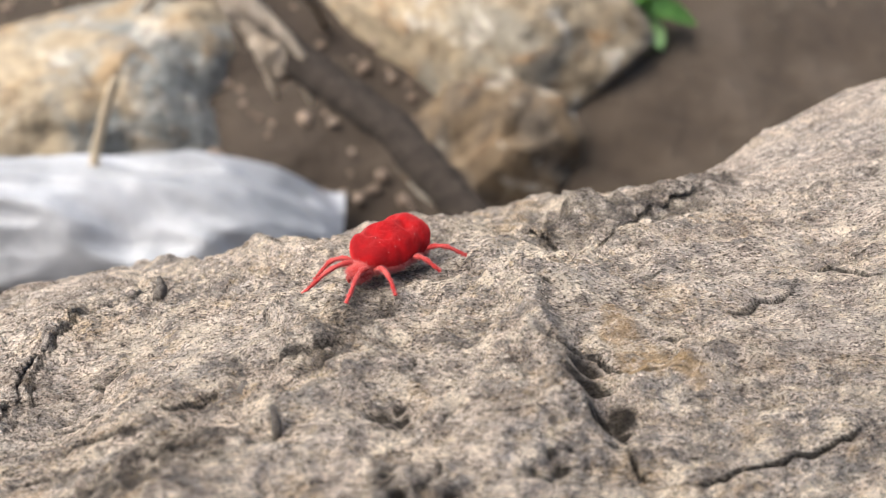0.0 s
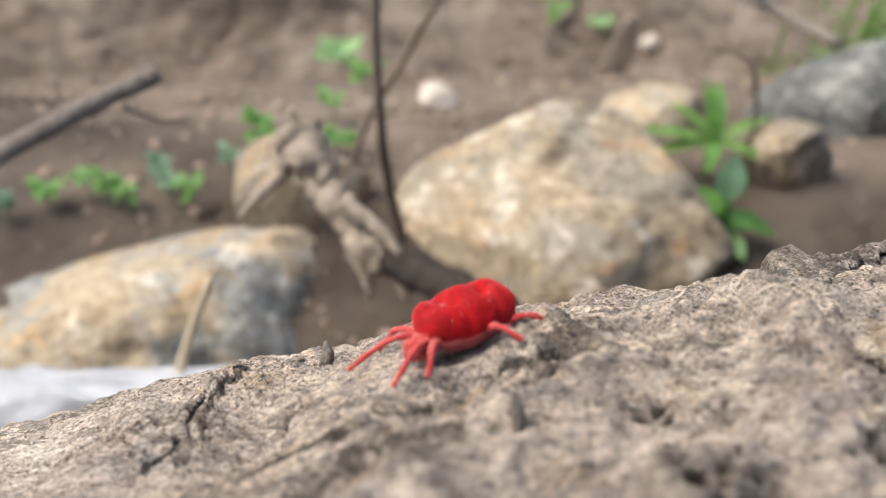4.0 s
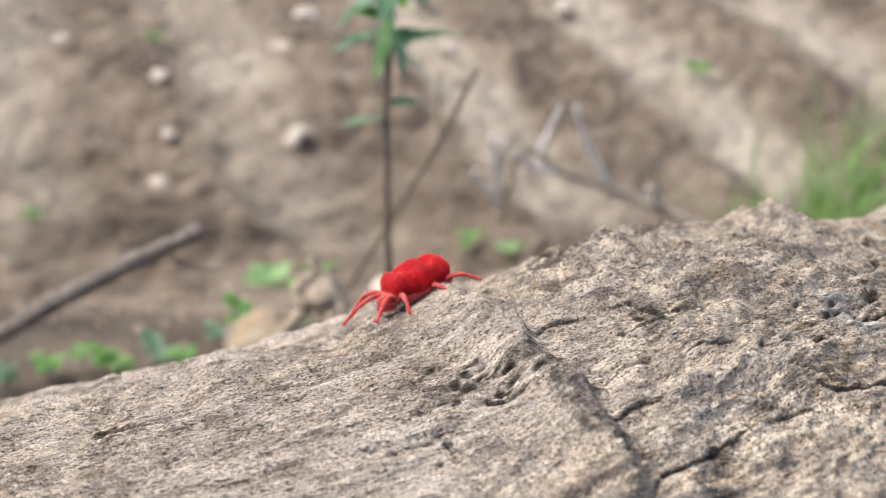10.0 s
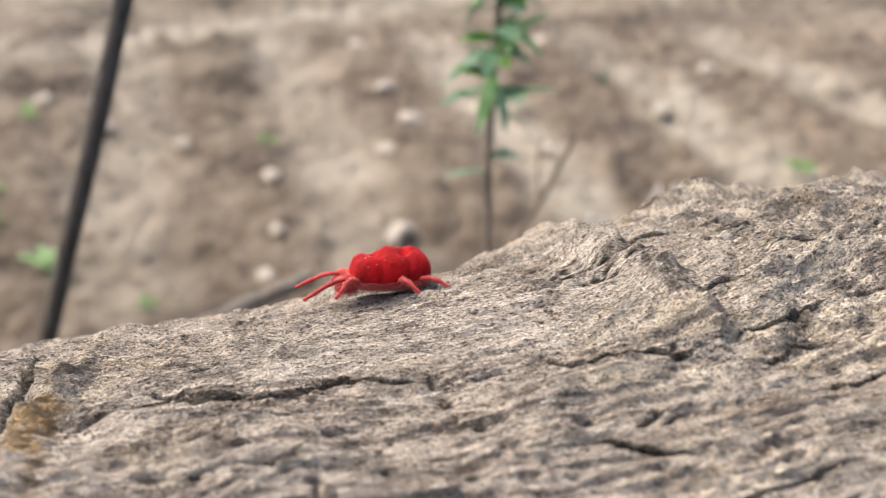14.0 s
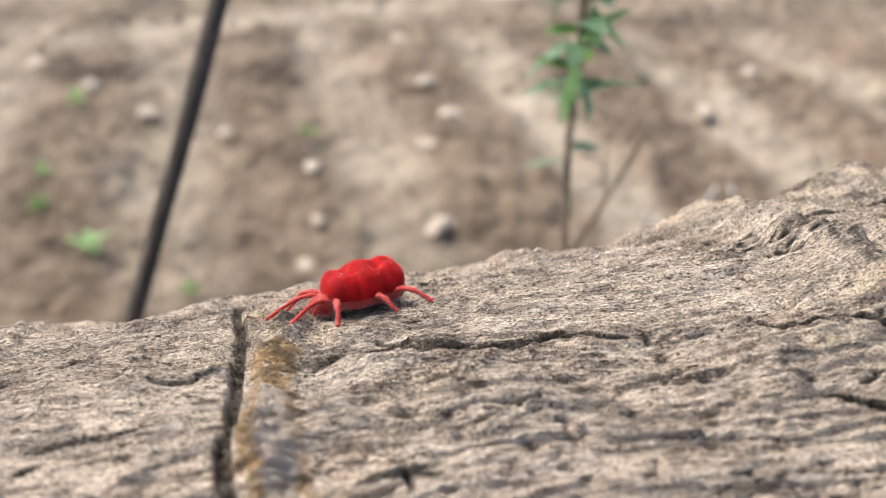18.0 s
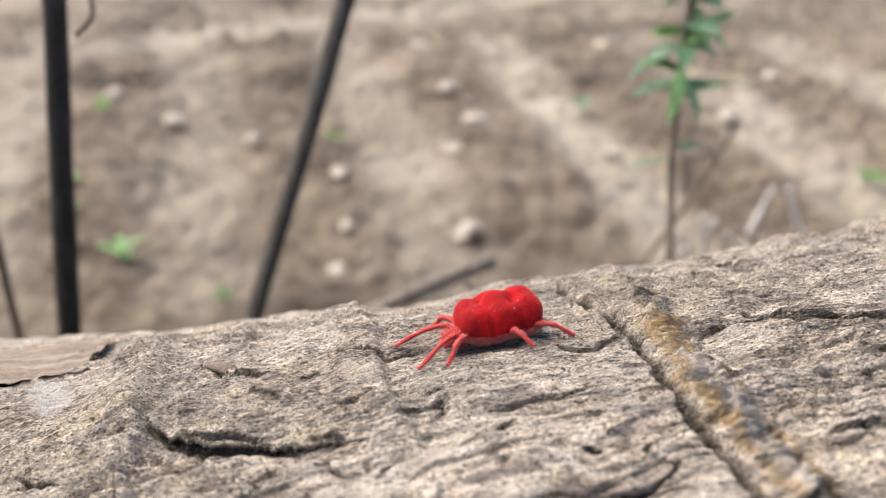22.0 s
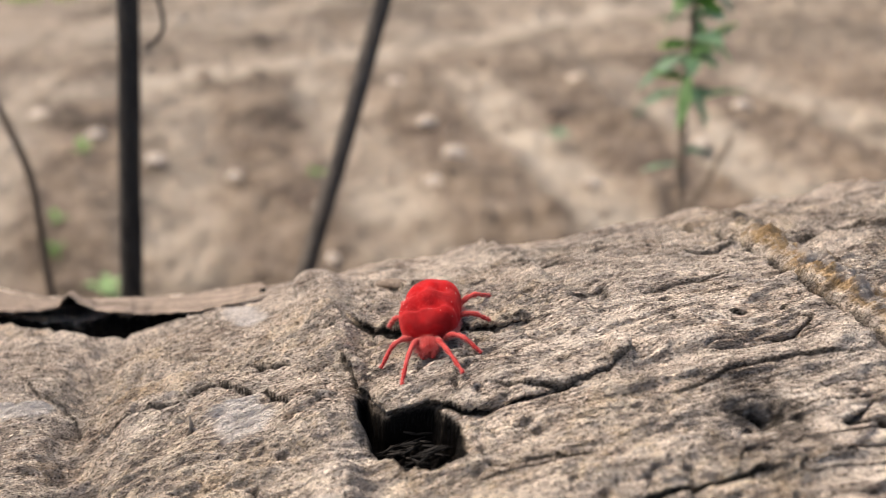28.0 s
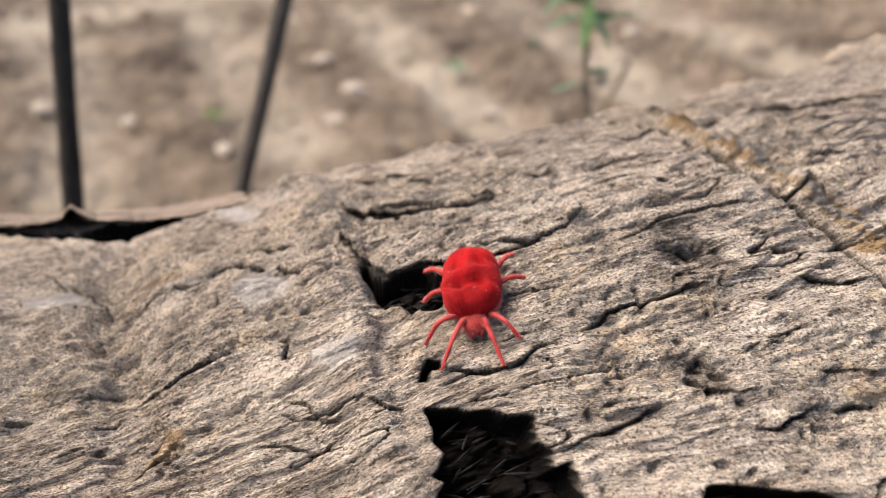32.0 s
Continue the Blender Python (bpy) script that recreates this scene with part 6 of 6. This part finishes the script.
def build_pebbles():
    rnd = random.Random(33)
    kinds = []
    for k in range(4):
        v, f = lump((1, 0.85, 0.6), 70 + k, 3, 0.3, 0.5)
        kinds.append(mesh_of("field_stone", v, f, PEBBLE))
    # the pale stones that stand out on the field
    for k, (x, y, s) in enumerate(((-4, 156, 2.6), (-10, 176, 2.2), (-62, 155, 2.4), (-79, 170, 2.4), (-24, 105, 1.6), (-8, 142, 2.2), (-27, 132, 2.0), (-5, 116, 1.9), (-24, 116, 1.3), (-6, 114, 1.3), (-39, 97, 1.0), (3.2, 36, 1.3), (27, 84, 1.2), (-45, 146, 1.8), (20, 140, 1.9), (45, 160, 2.2), (-96, 184, 2.5), (-18, 206, 2.4), (26, 206, 2.6), (60, 184, 2.2))):
        ob = new("field_stone", kinds[k % 4])
        z = float(ground_level(np.array(float(x)), np.array(float(y))))
        ob.matrix_world = pose(x * CM, y * CM, (z + 0.7) * CM, 0, 0, k * 77) @ Matrix.Diagonal((s, s, s, 1))
        tagged(ob, "pale rounded stone lying on the field soil", "stone", "pale stones on the field")
    verts, faces = [], []
    proto, pf = lump((1, 0.9, 0.7), 90, 1, 0.35, 0.5)
    for _ in range(5200):
        y = 12 + 218 * rnd.random() ** 1.6
        x = rnd.uniform(-0.55, 0.62) * (y + 30) + 4
        s, k = rnd.uniform(0.1, 0.34) * (0.6 + y / 130) * rnd.choice((0.7, 1, 1, 1.5)), len(verts)
        z = float(ground_level(x, y)) + rnd.uniform(0.1, 1.4) * min(1, max(0, (y - 20) / 60))
        a = rnd.uniform(0, 6.28)
        for p in proto:
            px, py = p[0] * math.cos(a) - p[1] * math.sin(a), p[0] * math.sin(a) + p[1] * math.cos(a)
            verts.append((px * s + x * CM, py * s + y * CM, p[2] * s + z * CM))
        faces += [tuple(i + k for i in t) for t in pf]
    tagged(new("gravel", mesh_of("gravel", verts, faces, earthy("gravel_bits", (0.13, 0.09, 0.065), (0.28, 0.21, 0.155), (0.46, 0.38, 0.3), 0.02, 0.9, 0.4))), "small stones and clods scattered over the soil", "gravel", kind="stuff")


build_ground()
SKIN = build_log()
MITE, MITE_LEGS = build_mite()
build_bank()
build_stems()
build_green()
build_pebbles()


def motions():
    walk(MITE, [
        (0, pose(0.04934, 0.04310, 0.59165, 37.6, -29.2, -139.6)),
        (0.5, pose(0.04855, 0.04173, 0.59290, 38.4, -25.2, -143.6)),
        (1, pose(0.04723, 0.04105, 0.59337, 41.2, -18.5, -151.3)),
        (1.5, pose(0.04528, 0.04107, 0.59303, 44.4, -8.2, -162.1)),
        (2, pose(0.04319, 0.04022, 0.59358, 44.8, -8.6, -169.3)),
        (2.5, pose(0.04114, 0.03990, 0.59349, 44.9, -11.8, -165.1)),
        (3, pose(0.04033, 0.03989, 0.59331, 43.0, -14.5, -153.0)),
        (3.5, pose(0.03927, 0.03804, 0.59487, 38.8, -20.4, -144.0)),
        (4, pose(0.03791, 0.03622, 0.59623, 38.6, -16.3, -147.2)),
        (4.5, pose(0.03640, 0.03435, 0.59745, 37.2, -15.4, -146.4)),
        (6.5, pose(0.02860, 0.02821, 0.60031, 33.9, -11.8, -143.7)),
        (7, pose(0.02613, 0.02456, 0.60205, 32.1, -7.6, -146.6)),
        (7.5, pose(0.02385, 0.02194, 0.60307, 29.5, -10.5, -138.9)),
        (8, pose(0.02215, 0.02035, 0.60349, 28.9, -9.5, -139.0)),
        (8.5, pose(0.02006, 0.02021, 0.60305, 30.3, -4.6, -147.3)),
        (9, pose(0.01778, 0.02046, 0.60234, 31.3, 2.8, -159.4)),
        (9.5, pose(0.01616, 0.01983, 0.60230, 31.1, 2.6, -158.6)),
        (10, pose(0.01300, 0.01831, 0.60228, 30.3, -5.1, -144.9)),
        (10.5, pose(0.01134, 0.01487, 0.60360, 28.2, -3.4, -145.9)),
        (11, pose(0.00920, 0.00840, 0.60588, 24.1, -0.6, -148.1)),
        (11.5, pose(0.00767, 0.00889, 0.60504, 24.7, 0.9, -152.0)),
        (12, pose(0.00491, 0.00524, 0.60565, 22.8, 1.0, -151.5)),
        (12.5, pose(0.00249, 0.00478, 0.60545, 22.9, 0.5, -150.9)),
        (13, pose(0.00053, 0.00041, 0.60687, 20.5, -4.0, -152.2)),
        (13.5, pose(-0.00082, -0.00117, 0.60712, 19.7, -5.4, -157.3)),
        (14, pose(-0.00267, -0.00090, 0.60672, 20.1, -7.1, -162.2)),
        (14.5, pose(-0.00396, -0.00016, 0.60619, 19.9, -1.2, -169.8)),
        (16.5, pose(-0.01489, 0.00011, 0.60410, 23.0, 0.5, -156.5)),
        (17, pose(-0.01876, -0.00224, 0.60434, 22.1, 1.9, -161.4)),
        (17.5, pose(-0.02073, -0.00387, 0.60462, 21.5, -2.0, -152.3)),
        (18, pose(-0.02372, -0.01070, 0.60649, 17.9, -3.3, -148.0)),
        (18.5, pose(-0.02563, -0.01275, 0.60687, 17.1, -3.3, -148.2)),
        (19, pose(-0.02784, -0.01465, 0.60715, 16.7, -0.4, -157.9)),
        (19.5, pose(-0.03053, -0.01610, 0.60730, 15.4, -5.5, -140.6)),
        (20, pose(-0.03326, -0.02001, 0.60804, 14.4, -2.9, -148.2)),
        (20.5, pose(-0.03633, -0.02244, 0.60830, 13.7, -1.4, -152.9)),
        (21, pose(-0.03857, -0.02209, 0.60805, 14.2, 1.0, -162.4)),
        (21.5, pose(-0.04137, -0.02122, 0.60755, 14.9, 2.4, -167.1)),
        (22, pose(-0.04505, -0.02333, 0.60772, 14.4, 0.5, -157.4)),
        (22.5, pose(-0.04858, -0.02555, 0.60776, 13.6, 1.4, -157.4)),
        (23, pose(-0.05214, -0.02807, 0.60787, 12.8, -0.1, -145.5)),
        (23.5, pose(-0.05322, -0.03073, 0.60817, 10.7, -4.9, -116.1)),
        (24, pose(-0.05340, -0.03318, 0.60850, 9.1, -5.8, -103.1)),
        (24.5, pose(-0.05397, -0.03269, 0.60835, 10.1, -4.7, -111.1)),
        (25, pose(-0.05551, -0.03353, 0.60823, 10.6, -3.0, -116.2)),
        (25.5, pose(-0.05649, -0.03335, 0.60805, 11.3, -0.6, -128.1)),
        (27.5, pose(-0.06683, -0.03731, 0.60656, 12.5, 1.3, -114.2)),
        (28, pose(-0.06684, -0.03888, 0.60673, 12.4, -1.5, -97.1)),
        (28.5, pose(-0.06702, -0.04129, 0.60675, 12.5, -2.0, -87.8)),
        (29, pose(-0.06615, -0.04409, 0.60688, 12.6, -0.0, -89.4)),
        (29.5, pose(-0.06542, -0.04724, 0.60698, 12.9, -0.8, -77.7)),
        (30, pose(-0.06477, -0.04727, 0.60713, 11.0, -6.4, -51.3)),
        (30.5, pose(-0.06296, -0.04839, 0.60750, 11.8, -3.3, -63.2)),
        (31, pose(-0.06279, -0.05180, 0.60723, 12.9, 2.6, -81.0)),
        (31.5, pose(-0.06300, -0.05568, 0.60672, 12.6, 7.6, -91.7)),
        (32, pose(-0.06293, -0.05792, 0.60642, 11.8, 10.3, -97.2)),
    ])
    # each leg swings and lifts on its hip, the pairs in turn
    for leg, hip, number, s in MITE_LEGS:
        rows = []
        for k in range(0, 129):
            t = k * 0.25
            phase = 2 * math.pi * (t / 0.9) + (0 if s > 0 else math.pi) + number * math.pi * 0.55
            swing, lift = 13 * math.sin(phase), 9 * max(0.0, math.cos(phase))
            rows.append((t, Matrix.Translation(hip) @ pose(0, 0, 0, s * lift, 0, s * swing)))
        walk(leg, rows)


motions()
